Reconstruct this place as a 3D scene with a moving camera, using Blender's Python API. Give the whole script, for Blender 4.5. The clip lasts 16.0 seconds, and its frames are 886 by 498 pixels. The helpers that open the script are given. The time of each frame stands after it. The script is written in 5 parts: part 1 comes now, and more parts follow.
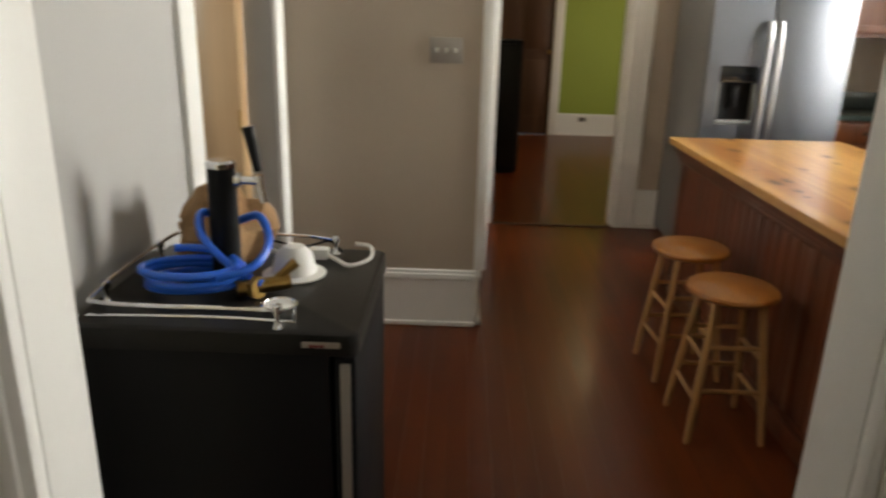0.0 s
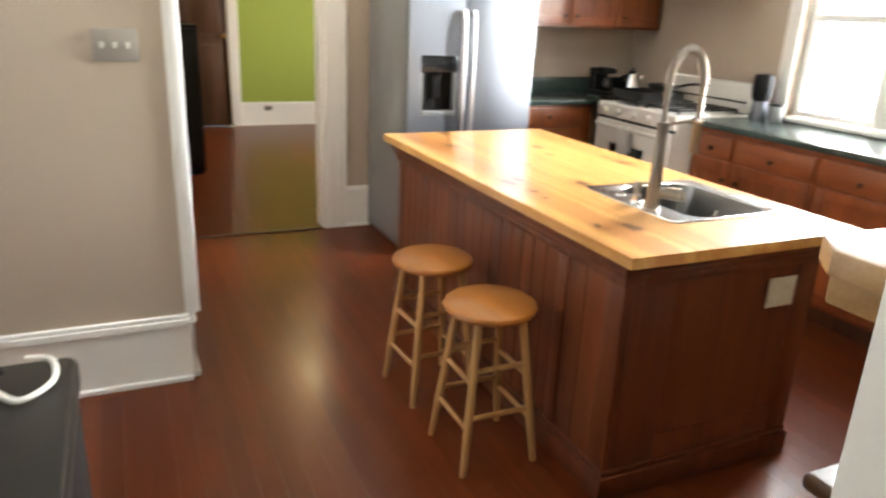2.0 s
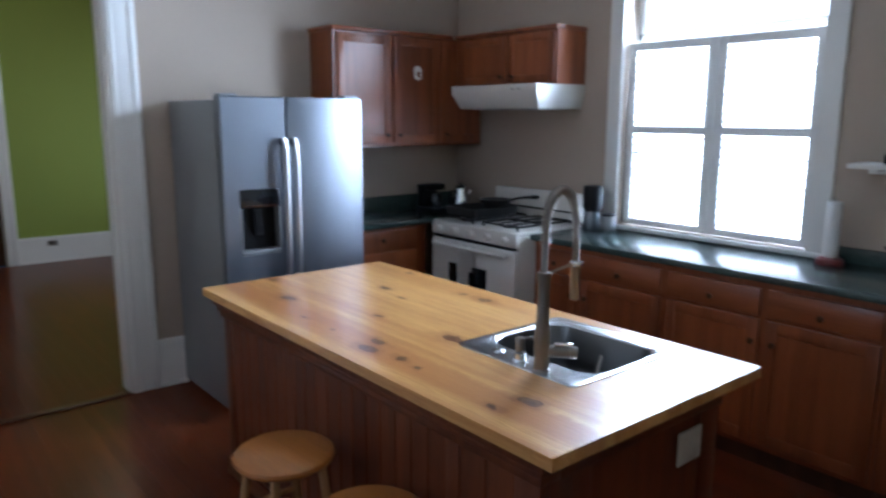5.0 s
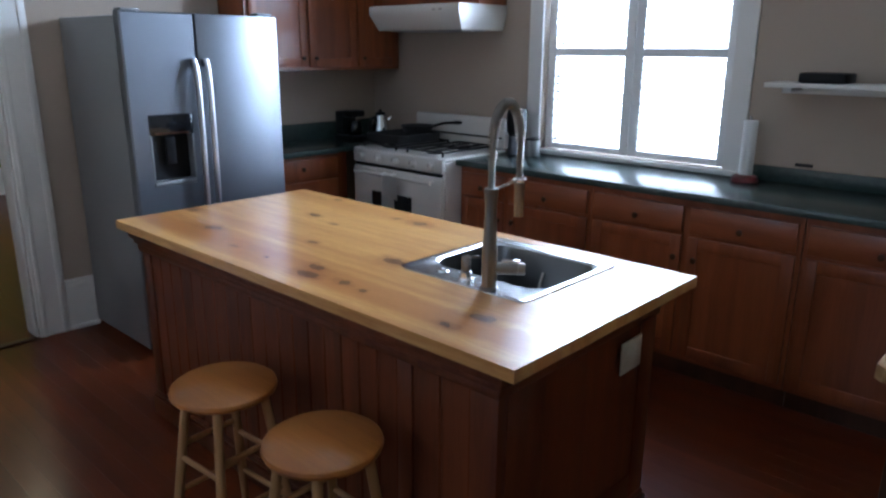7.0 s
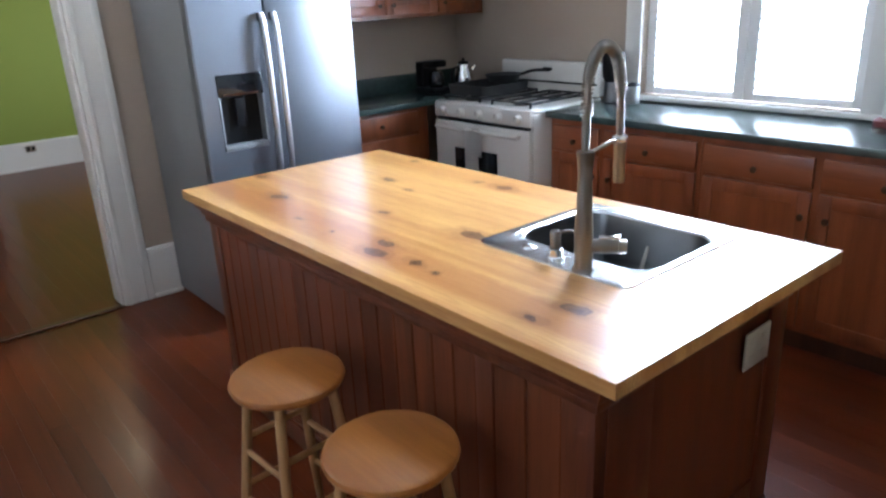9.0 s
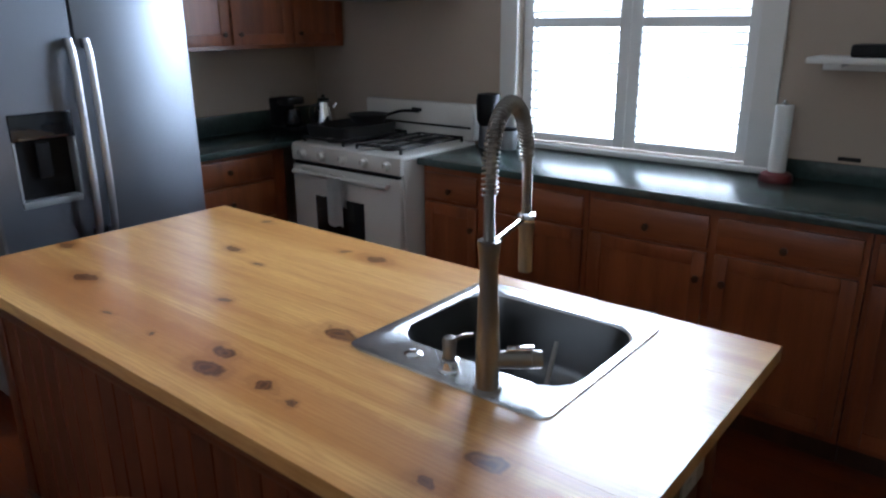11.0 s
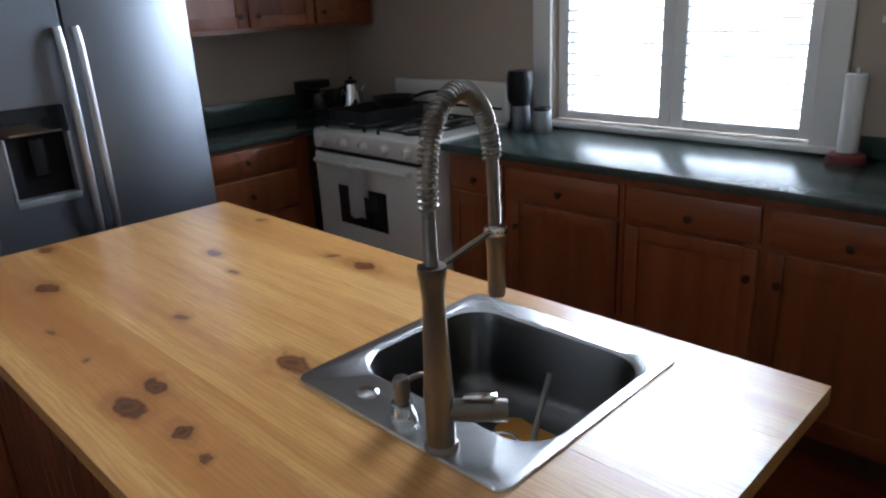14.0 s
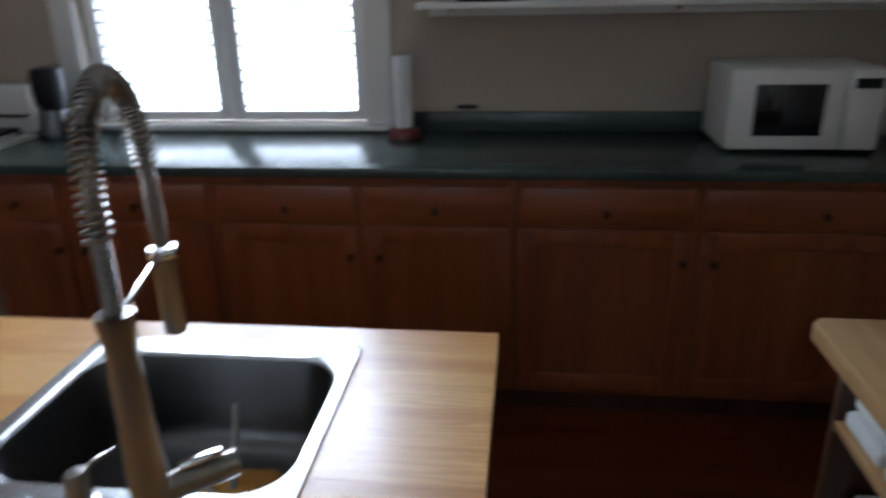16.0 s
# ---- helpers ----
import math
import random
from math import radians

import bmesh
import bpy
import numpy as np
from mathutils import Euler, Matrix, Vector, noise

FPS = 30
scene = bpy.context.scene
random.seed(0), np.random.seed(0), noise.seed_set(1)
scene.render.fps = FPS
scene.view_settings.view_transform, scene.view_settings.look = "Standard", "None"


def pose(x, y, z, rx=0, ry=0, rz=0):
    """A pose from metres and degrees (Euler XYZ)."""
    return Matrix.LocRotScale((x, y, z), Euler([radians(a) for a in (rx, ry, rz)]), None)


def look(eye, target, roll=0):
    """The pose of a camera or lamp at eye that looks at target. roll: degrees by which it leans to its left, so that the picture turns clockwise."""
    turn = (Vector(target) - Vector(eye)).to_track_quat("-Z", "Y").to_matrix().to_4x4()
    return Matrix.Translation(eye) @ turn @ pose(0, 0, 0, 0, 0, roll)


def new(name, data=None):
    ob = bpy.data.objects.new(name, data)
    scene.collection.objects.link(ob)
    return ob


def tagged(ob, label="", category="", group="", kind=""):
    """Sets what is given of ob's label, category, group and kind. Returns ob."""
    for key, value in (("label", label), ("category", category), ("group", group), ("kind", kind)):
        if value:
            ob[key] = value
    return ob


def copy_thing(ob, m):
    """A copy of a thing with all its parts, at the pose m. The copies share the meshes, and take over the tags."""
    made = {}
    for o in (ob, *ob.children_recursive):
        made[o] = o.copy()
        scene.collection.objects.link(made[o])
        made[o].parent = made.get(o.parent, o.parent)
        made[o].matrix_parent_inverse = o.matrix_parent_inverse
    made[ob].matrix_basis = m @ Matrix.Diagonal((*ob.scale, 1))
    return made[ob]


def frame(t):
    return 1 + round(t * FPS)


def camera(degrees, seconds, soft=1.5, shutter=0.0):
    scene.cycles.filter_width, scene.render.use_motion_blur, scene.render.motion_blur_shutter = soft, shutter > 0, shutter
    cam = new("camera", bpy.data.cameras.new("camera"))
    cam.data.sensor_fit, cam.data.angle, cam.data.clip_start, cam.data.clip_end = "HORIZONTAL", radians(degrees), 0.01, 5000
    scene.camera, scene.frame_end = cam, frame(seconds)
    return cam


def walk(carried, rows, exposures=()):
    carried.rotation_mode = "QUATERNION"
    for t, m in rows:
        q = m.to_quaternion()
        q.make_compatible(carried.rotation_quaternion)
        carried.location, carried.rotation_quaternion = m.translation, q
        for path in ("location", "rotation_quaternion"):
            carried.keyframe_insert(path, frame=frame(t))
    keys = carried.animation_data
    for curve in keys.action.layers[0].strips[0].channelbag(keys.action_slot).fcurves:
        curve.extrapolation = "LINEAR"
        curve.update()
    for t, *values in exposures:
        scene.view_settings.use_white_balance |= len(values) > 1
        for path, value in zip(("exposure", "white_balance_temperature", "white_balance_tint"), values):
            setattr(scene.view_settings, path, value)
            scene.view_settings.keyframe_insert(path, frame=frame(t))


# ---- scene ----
cam = camera(63.9, 16.0, soft=2.3, shutter=0.5)
PATH = [
    (0, (-1.296, -2.155, 1.536), (-1.333, -0.252, 0.921), 1.5),
    (0.5, (-1.352, -2.133, 1.551), (-1.082, -0.254, 0.923), 2.4),
    (1, (-1.349, -1.951, 1.551), (-1.025, -0.067, 0.963), 1.2),
    (1.5, (-1.334, -1.773, 1.548), (-0.894, 0.056, 0.869), 1.8),
    (2, (-1.377, -1.614, 1.571), (-0.585, 0.109, 0.934), 2.5),
    (2.5, (-1.405, -1.527, 1.578), (-0.397, 0.074, 0.932), 2.0),
    (3, (-1.378, -1.459, 1.615), (-0.279, 0.095, 1.0), 1.3),
    (3.5, (-1.27, -1.344, 1.62), (-0.229, 0.276, 1.08), -0.5),
    (4, (-1.247, -1.273, 1.662), (-0.351, 0.461, 1.225), -2.1),
    (4.5, (-1.236, -1.144, 1.714), (-0.093, 0.471, 1.425), 0.5),
    (5, (-1.239, -1.08, 1.706), (0.011, 0.438, 1.34), 0.2),
    (5.2, (-1.26, -1.028, 1.702), (0.088, 0.397, 1.313), 0.8),
    (7.3, (-1.304, -0.924, 1.619), (0.102, 0.364, 1.018), 1.2),
    (7.5, (-1.328, -0.892, 1.607), (0.013, 0.415, 0.906), 0.6),
    (8, (-1.298, -0.878, 1.591), (-0.075, 0.458, 0.741), -1.1),
    (8.5, (-1.16, -0.803, 1.584), (0.025, 0.599, 0.79), -3.6),
    (9, (-1.027, -0.74, 1.616), (0.165, 0.719, 0.945), -2.8),
    (9.5, (-0.975, -0.722, 1.628), (0.223, 0.745, 0.986), -3.3),
    (10, (-0.931, -0.611, 1.624), (0.459, 0.7, 1.034), -1.6),
    (10.2, (-0.888, -0.527, 1.631), (0.591, 0.683, 1.041), -0.7),
    (12.3, (-0.393, -0.296, 1.624), (1.038, 0.946, 0.985), 0.2),
    (12.5, (-0.367, -0.307, 1.61), (1.029, 0.968, 0.959), -0.6),
    (13, (-0.311, -0.323, 1.621), (1.06, 0.968, 0.949), -2.4),
    (13.5, (-0.31, -0.327, 1.62), (1.046, 0.987, 0.959), -1.9),
    (14, (-0.297, -0.325, 1.611), (1.031, 1.015, 0.947), -2.9),
    (14.5, (-0.286, -0.274, 1.602), (1.038, 1.038, 0.877), -2.8),
    (15, (-0.328, -0.144, 1.602), (1.203, 0.918, 0.875), -0.3),
    (15.5, (-0.378, -0.012, 1.565), (1.4, 0.524, 0.82), -0.5),
    (15.6, (-0.351, -0.05, 1.593), (1.424, 0.455, 0.823), -0.4),
    (16, (-0.279, -0.047, 1.578), (1.575, 0.177, 0.862), -1.3),
]
walk(cam, [(t, look(eye, target, roll)) for t, eye, target, roll in PATH],
     [(0, -0.25, 7800, 10), (0.5, 0.5, 8300, 10), (1.5, 1.1, 7900, 10), (2.5, 1.2, 6300, 10), (3.5, 0.55, 5700, 10), (4.2, 0.2, 5300, 10), (5, -0.45, 5150, 10),
      (7.3, -0.62, 5200, 10), (8, -0.35, 5300, 10), (8.5, 0.4, 5350, 10), (9, 0.4, 5400, 10), (10, -0.3, 5400, 10), (12.3, -0.95, 5600, 10), (15, -1.02, 5700, 10), (16, -1.1, 5600, 10)])

# ---------------------------------------------------------------- light
world = bpy.data.worlds.new("sky")
scene.world = world
world.use_nodes = True
wn = world.node_tree.nodes
sky = wn.new("ShaderNodeTexSky")
sky.sky_type = "NISHITA"
sky.sun_disc = False
sky.sun_elevation = radians(67)
sky.sun_rotation = radians(141)
wn["Background"].inputs["Strength"].default_value = 0.12
world.node_tree.links.new(sky.outputs["Color"], wn["Background"].inputs["Color"])


def area_lamp(name, place, target, width, height, watts, color, spread=180):
    data = bpy.data.lights.new(name, "AREA")
    data.shape, data.size, data.size_y, data.energy, data.color = "RECTANGLE", width, height, watts, color
    ob = new(name, data)
    ob.matrix_world = look(place, target)
    data.spread = radians(spread)
    return ob


SUN = bpy.data.lights.new("sun", "SUN")
SUN.energy, SUN.angle, SUN.color = 1.0, radians(12), (1.0, 0.97, 0.92)
new("sun", SUN).matrix_world = look((4, -5, 15), (0, 0, 0))

area_lamp("window_daylight", (2.93, 1.32, 1.87), (0, 1.32, 1.55), 1.28, 1.78, 290, (0.84, 0.92, 1.0), 125)
# added fill in an unseen west opening, to light the tan door
area_lamp("bath_fill", (-3.85, 0.75, 1.75), (-2.4, 1.0, 1.2), 0.76, 1.25, 15, (0.9, 0.95, 1.0))
# inferred daylight from behind; its unseen opening is placed to light the casings
area_lamp("south_room_fill", (0.41, -3.0, 1.7), (-2.2, -1.9, 1.2), 1.3, 1.7, 6.5, (0.96, 0.98, 1.0))
# added fill for the north room; no such source is in view
area_lamp("north_room_fill", (2.45, 6.6, 1.6), (-0.5, 7.0, 0.9), 1.4, 1.6, 16, (1.0, 0.97, 0.9))


# ---------------------------------------------------------------- materials
def material(name, color, rough=0.5, metal=0.0, vary=0.12, scale=6.0, bump=0.1, bump_scale=60.0, spec=0.5, stretch=(1, 1, 1), random_piece=0.0, coat=0.0):
    """A surface with a base colour that varies at two scales, and a fine relief."""
    m = bpy.data.materials.new(name)
    m.use_nodes = True
    nt = m.node_tree
    n, link = nt.nodes, nt.links.new
    b = n["Principled BSDF"]
    b.inputs["Roughness"].default_value = rough
    b.inputs["Metallic"].default_value = metal
    b.inputs["Specular IOR Level"].default_value = spec
    b.inputs["Coat Weight"].default_value = coat
    b.inputs["Coat Roughness"].default_value = 0.15
    tc, mp = n.new("ShaderNodeTexCoord"), n.new("ShaderNodeMapping")
    mp.inputs["Scale"].default_value = stretch
    link(tc.outputs["Object"], mp.inputs["Vector"])
    big, fine = n.new("ShaderNodeTexNoise"), n.new("ShaderNodeTexNoise")
    big.inputs["Scale"].default_value, big.inputs["Detail"].default_value = scale, 4
    fine.inputs["Scale"].default_value, fine.inputs["Detail"].default_value = bump_scale, 5
    link(mp.outputs["Vector"], big.inputs["Vector"])
    link(mp.outputs["Vector"], fine.inputs["Vector"])
    mix = n.new("ShaderNodeMix")
    mix.data_type, mix.blend_type = "RGBA", "MIX"
    lo = [max(0.0, c * (1 - vary)) for c in color]
    hi = [min(1.0, c * (1 + vary)) for c in color]
    mix.inputs["A"].default_value, mix.inputs["B"].default_value = (*lo, 1), (*hi, 1)
    add = n.new("ShaderNodeMath")
    add.operation = "MULTIPLY_ADD"
    add.inputs[1].default_value = 0.35
    link(fine.outputs["Fac"], add.inputs[0])
    sub = n.new("ShaderNodeMath")
    sub.operation = "MULTIPLY"
    sub.inputs[1].default_value = 0.8
    link(big.outputs["Fac"], sub.inputs[0])
    link(sub.outputs[0], add.inputs[2])
    fac = add.outputs[0]
    if random_piece:
        info = n.new("ShaderNodeObjectInfo")
        shift = n.new("ShaderNodeMath")
        shift.operation = "MULTIPLY_ADD"
        shift.inputs[1].default_value = random_piece
        link(info.outputs["Random"], shift.inputs[0])
        link(fac, shift.inputs[2])
        less = n.new("ShaderNodeMath")
        less.operation = "SUBTRACT"
        less.inputs[1].default_value = random_piece / 2
        link(shift.outputs[0], less.inputs[0])
        fac = less.outputs[0]
    link(fac, mix.inputs["Factor"])
    link(mix.outputs["Result"], b.inputs["Base Color"])
    if bump:
        bp = n.new("ShaderNodeBump")
        bp.inputs["Strength"].default_value, bp.inputs["Distance"].default_value = bump, 0.004
        link(fine.outputs["Fac"], bp.inputs["Height"])
        link(bp.outputs["Normal"], b.inputs["Normal"])
    return m


def wood(name, light, dark, rough=0.4, axis="y", ring=14.0, spec=0.5, coat=0.0, piece=0.0, bump=0.12, uneven=0.22):
    """Wood with streaked grain along one axis."""
    m = bpy.data.materials.new(name)
    m.use_nodes = True
    n, link = m.node_tree.nodes, m.node_tree.links.new
    b = n["Principled BSDF"]
    b.inputs["Specular IOR Level"].default_value = spec
    b.inputs["Coat Weight"].default_value = coat
    b.inputs["Coat Roughness"].default_value = 0.12
    tc, mp = n.new("ShaderNodeTexCoord"), n.new("ShaderNodeMapping")
    mp.inputs["Scale"].default_value = {"x": (0.06, 1, 1), "y": (1, 0.06, 1), "z": (1, 1, 0.06)}[axis]
    if piece:
        info, push = n.new("ShaderNodeObjectInfo"), n.new("ShaderNodeVectorMath")
        push.operation = "MULTIPLY_ADD"
        comb = n.new("ShaderNodeCombineXYZ")
        for k in range(3):
            link(info.outputs["Random"], comb.inputs[k])
        link(comb.outputs[0], push.inputs[0])
        push.inputs[1].default_value = (7.3, 5.1, 3.7)
        link(tc.outputs["Object"], push.inputs[2])
        link(push.outputs[0], mp.inputs["Vector"])
    else:
        link(tc.outputs["Object"], mp.inputs["Vector"])
    a, f = n.new("ShaderNodeTexNoise"), n.new("ShaderNodeTexNoise")
    a.inputs["Scale"].default_value, a.inputs["Detail"].default_value, a.inputs["Distortion"].default_value = ring, 5, 0.6
    f.inputs["Scale"].default_value, f.inputs["Detail"].default_value = ring * 14, 3
    link(mp.outputs["Vector"], a.inputs["Vector"])
    link(mp.outputs["Vector"], f.inputs["Vector"])
    s = n.new("ShaderNodeMath")
    s.operation = "MULTIPLY_ADD"
    s.inputs[1].default_value = 0.3
    link(f.outputs["Fac"], s.inputs[0])
    link(a.outputs["Fac"], s.inputs[2])
    ramp = n.new("ShaderNodeValToRGB")
    ramp.color_ramp.elements[0].position, ramp.color_ramp.elements[0].color = 0.42, (*dark, 1)
    ramp.color_ramp.elements[1].position, ramp.color_ramp.elements[1].color = 0.85, (*light, 1)
    link(s.outputs[0], ramp.inputs["Fac"])
    out = ramp.outputs["Color"]
    if piece:
        hsv, val = n.new("ShaderNodeHueSaturation"), n.new("ShaderNodeMapRange")
        val.inputs["To Min"].default_value, val.inputs["To Max"].default_value = 1 - piece, 1 + piece
        link(info.outputs["Random"], val.inputs["Value"])
        link(val.outputs["Result"], hsv.inputs["Value"])
        link(out, hsv.inputs["Color"])
        out = hsv.outputs["Color"]
    link(out, b.inputs["Base Color"])
    rr = n.new("ShaderNodeMapRange")
    rr.inputs["To Min"].default_value, rr.inputs["To Max"].default_value = rough * (1 - uneven), rough * (1 + uneven)
    link(a.outputs["Fac"], rr.inputs["Value"])
    link(rr.outputs["Result"], b.inputs["Roughness"])
    bp = n.new("ShaderNodeBump")
    bp.inputs["Strength"].default_value, bp.inputs["Distance"].default_value = bump, 0.002
    link(f.outputs["Fac"], bp.inputs["Height"])
    link(bp.outputs["Normal"], b.inputs["Normal"])
    return m


def glow(name, color, strength):
    m = bpy.data.materials.new(name)
    m.use_nodes = True
    b = m.node_tree.nodes["Principled BSDF"]
    b.inputs["Base Color"].default_value = (*color, 1)
    b.inputs["Emission Color"].default_value = (*color, 1)
    b.inputs["Emission Strength"].default_value = strength
    return m


WALL = material("wall_greige_paint", (0.42, 0.345, 0.275), 0.75, vary=0.05, scale=1.3, bump=0.08, bump_scale=160)
WALL_COOL = material("wall_pale_grey_paint", (0.42, 0.41, 0.395), 0.75, vary=0.05, scale=1.3, bump=0.08, bump_scale=160)
CREAM = material("wall_cream_paint", (0.66, 0.60, 0.46), 0.75, vary=0.05, scale=1.2, bump=0.08, bump_scale=150)
GREEN = material("wall_green_paint", (0.25, 0.31, 0.05), 0.7, vary=0.07, scale=1.2, bump=0.08, bump_scale=150)
CEIL = material("ceiling_white", (0.58, 0.57, 0.54), 0.85, vary=0.04, scale=1.5, bump=0.1, bump_scale=120)
TRIM = material("white_gloss_trim_paint", (0.78, 0.77, 0.74), 0.38, vary=0.04, scale=3, bump=0.06, bump_scale=40)
FLOOR = wood("floor_board_varnish", (0.125, 0.025, 0.005), (0.076, 0.0135, 0.003), 0.29, "y", 7, 0.30, 0.05, 0.07, 0.01, 0.05)
GAP = material("dark_floor_gap", (0.02, 0.010, 0.006), 0.8, vary=0.2)


def pine_with_knots():
    """Clear pine whose grain bends round dark knots and carries a reddish heart streak."""
    m = wood("pine_top", (0.61, 0.345, 0.115), (0.43, 0.192, 0.050), 0.33, "y", 9, 0.5, 0.15, 0.02)
    n, link = m.node_tree.nodes, m.node_tree.links.new
    b = n["Principled BSDF"]
    ramp = next(k for k in n if k.bl_idname == "ShaderNodeValToRGB")
    ramp.color_ramp.elements[0].position, ramp.color_ramp.elements[1].position = 0.5, 0.76
    color = b.inputs["Base Color"].links[0].from_socket
    tc = next(k for k in n if k.bl_idname == "ShaderNodeTexCoord")
    wob = n.new("ShaderNodeTexNoise")
    wob.inputs["Scale"].default_value, wob.inputs["Detail"].default_value = 16, 4
    link(tc.outputs["Object"], wob.inputs["Vector"])
    off = n.new("ShaderNodeVectorMath")
    off.operation = "MULTIPLY_ADD"
    off.inputs[1].default_value = (0.06, 0.09, 0)
    link(wob.outputs["Color"], off.inputs[0])
    link(tc.outputs["Object"], off.inputs[2])
    # fine growth lines along the boards, bent where the grain wanders
    lines_at, lines = n.new("ShaderNodeMapping"), n.new("ShaderNodeTexWave")
    lines_at.inputs["Scale"].default_value = (1.0, 0.10, 1.0)
    link(tc.outputs["Object"], lines_at.inputs["Vector"])
    link(lines_at.outputs["Vector"], lines.inputs["Vector"])
    lines.bands_direction = "X"
    lines.inputs["Scale"].default_value, lines.inputs["Distortion"].default_value = 26.0, 9.0
    lines.inputs["Detail"].default_value, lines.inputs["Detail Scale"].default_value = 3.0, 1.6
    thin = n.new("ShaderNodeMapRange")
    thin.inputs["From Min"].default_value, thin.inputs["To Max"].default_value = 0.55, 0.42
    link(lines.outputs["Fac"], thin.inputs["Value"])
    grain = n.new("ShaderNodeMix")
    grain.data_type = "RGBA"
    link(thin.outputs["Result"], grain.inputs["Factor"])
    link(color, grain.inputs["A"])
    grain.inputs["B"].default_value = (0.36, 0.150, 0.036, 1)
    color = grain.outputs["Result"]
    # reddish heartwood streaks along two boards
    sep = n.new("ShaderNodeSeparateXYZ")
    link(off.outputs[0], sep.inputs[0])
    for x, half, most in ((0.15, 0.085, 0.62), (0.20, 0.02, 0.3), (0.37, 0.03, 0.25)):
        dist = n.new("ShaderNodeMath")
        dist.operation = "SUBTRACT"
        dist.inputs[1].default_value = x - 0.5 + 0.03
        link(sep.outputs["X"], dist.inputs[0])
        absd = n.new("ShaderNodeMath")
        absd.operation = "ABSOLUTE"
        link(dist.outputs[0], absd.inputs[0])
        mask = n.new("ShaderNodeMapRange")
        mask.interpolation_type = "SMOOTHSTEP"
        mask.inputs["From Min"].default_value, mask.inputs["From Max"].default_value = half * 0.3, half
        mask.inputs["To Min"].default_value, mask.inputs["To Max"].default_value = most, 0.0
        link(absd.outputs[0], mask.inputs["Value"])
        mix = n.new("ShaderNodeMix")
        mix.data_type = "RGBA"
        link(mask.outputs["Result"], mix.inputs["Factor"])
        link(color, mix.inputs["A"])
        mix.inputs["B"].default_value = (0.34, 0.118, 0.028, 1)
        color = mix.outputs["Result"]
    knots = [(0.36, 2.229, 0.8), (0.235, 1.844, 1.0), (0.693, 1.725, 0.7), (0.65, 1.511, 0.4), (0.995, 1.908, 0.5), (0.92, 1.236, 0.9), (0.915, 1.39, 0.4), (0.395, 1.322, 0.5),
             (0.43, 0.893, 1.1), (0.194, 1.035, 0.8), (0.12, 1.0, 0.95), (0.144, 0.829, 0.55), (0.13, 0.728, 0.35), (0.145, 1.494, 0.25), (0.141, 1.282, 0.25), (0.108, 0.328, 0.5), (0.22, 0.285, 0.8)]
    for x, y, size in knots:
        sub = n.new("ShaderNodeVectorMath")
        sub.operation = "SUBTRACT"
        link(off.outputs[0], sub.inputs[0])
        sub.inputs[1].default_value = (x - 0.5 + 0.03, y - 1.1 + 0.045, 0)
        sc = n.new("ShaderNodeVectorMath")
        sc.operation = "MULTIPLY"
        sc.inputs[1].default_value = (1 / (0.024 * size), 1 / (0.046 * size), 0)
        link(sub.outputs[0], sc.inputs[0])
        d = n.new("ShaderNodeVectorMath")
        d.operation = "LENGTH"
        link(sc.outputs[0], d.inputs[0])
        rings = n.new("ShaderNodeMath")
        rings.operation = "MULTIPLY"
        rings.inputs[1].default_value = 8.0
        link(d.outputs["Value"], rings.inputs[0])
        sine = n.new("ShaderNodeMath")
        sine.operation = "SINE"
        link(rings.outputs[0], sine.inputs[0])
        wave = n.new("ShaderNodeMapRange")
        wave.inputs["From Min"].default_value, wave.inputs["To Min"].default_value = -1.0, 0.68
        link(sine.outputs[0], wave.inputs["Value"])
        for near, far, tone, most in ((0.5, 3.0, (0.24, 0.078, 0.018), 0.9), (0.8, 1.35, (0.070, 0.020, 0.008), 0.97)):
            mask = n.new("ShaderNodeMapRange")
            mask.interpolation_type = "SMOOTHSTEP"
            mask.inputs["From Min"].default_value, mask.inputs["From Max"].default_value = near, far
            mask.inputs["To Min"].default_value, mask.inputs["To Max"].default_value = most, 0.0
            link(d.outputs["Value"], mask.inputs["Value"])
            mix = n.new("ShaderNodeMix")
            mix.data_type = "RGBA"
            amount = n.new("ShaderNodeMath")
            amount.operation = "MULTIPLY"
            link(mask.outputs["Result"], amount.inputs[0])
            if far > 1:
                link(wave.outputs["Result"], amount.inputs[1])
            else:
                amount.inputs[1].default_value = 1.0
            link(amount.outputs[0], mix.inputs["Factor"])
            link(color, mix.inputs["A"])
            mix.inputs["B"].default_value = (*tone, 1)
            color = mix.outputs["Result"]
    link(color, b.inputs["Base Color"])
    return m


PINE = pine_with_knots()
CHERRY = wood("island_stained_wood", (0.150, 0.038, 0.012), (0.066, 0.0145, 0.005), 0.36, "z", 12, 0.4, 0.1, 0.14)
CABINET = wood("cabinet_honey_wood", (0.27, 0.078, 0.024), (0.155, 0.039, 0.011), 0.36, "z", 10, 0.5, 0.15, 0.10)
CABINET_H = wood("cabinet_honey_wood_level", (0.27, 0.078, 0.024), (0.155, 0.039, 0.011), 0.36, "y", 10, 0.5, 0.15, 0.10)
STOOL = wood("stool_golden_wood", (0.46, 0.175, 0.030), (0.26, 0.082, 0.013), 0.32, "y", 9, 0.5, 0.2)
STOOL_LEG = wood("stool_pale_wood", (0.46, 0.26, 0.105), (0.33, 0.17, 0.06), 0.4, "z", 12, 0.5, 0.1)
TAN_DOOR = wood("tan_door_wood", (0.62, 0.42, 0.24), (0.50, 0.32, 0.17), 0.45, "z", 7, 0.4)
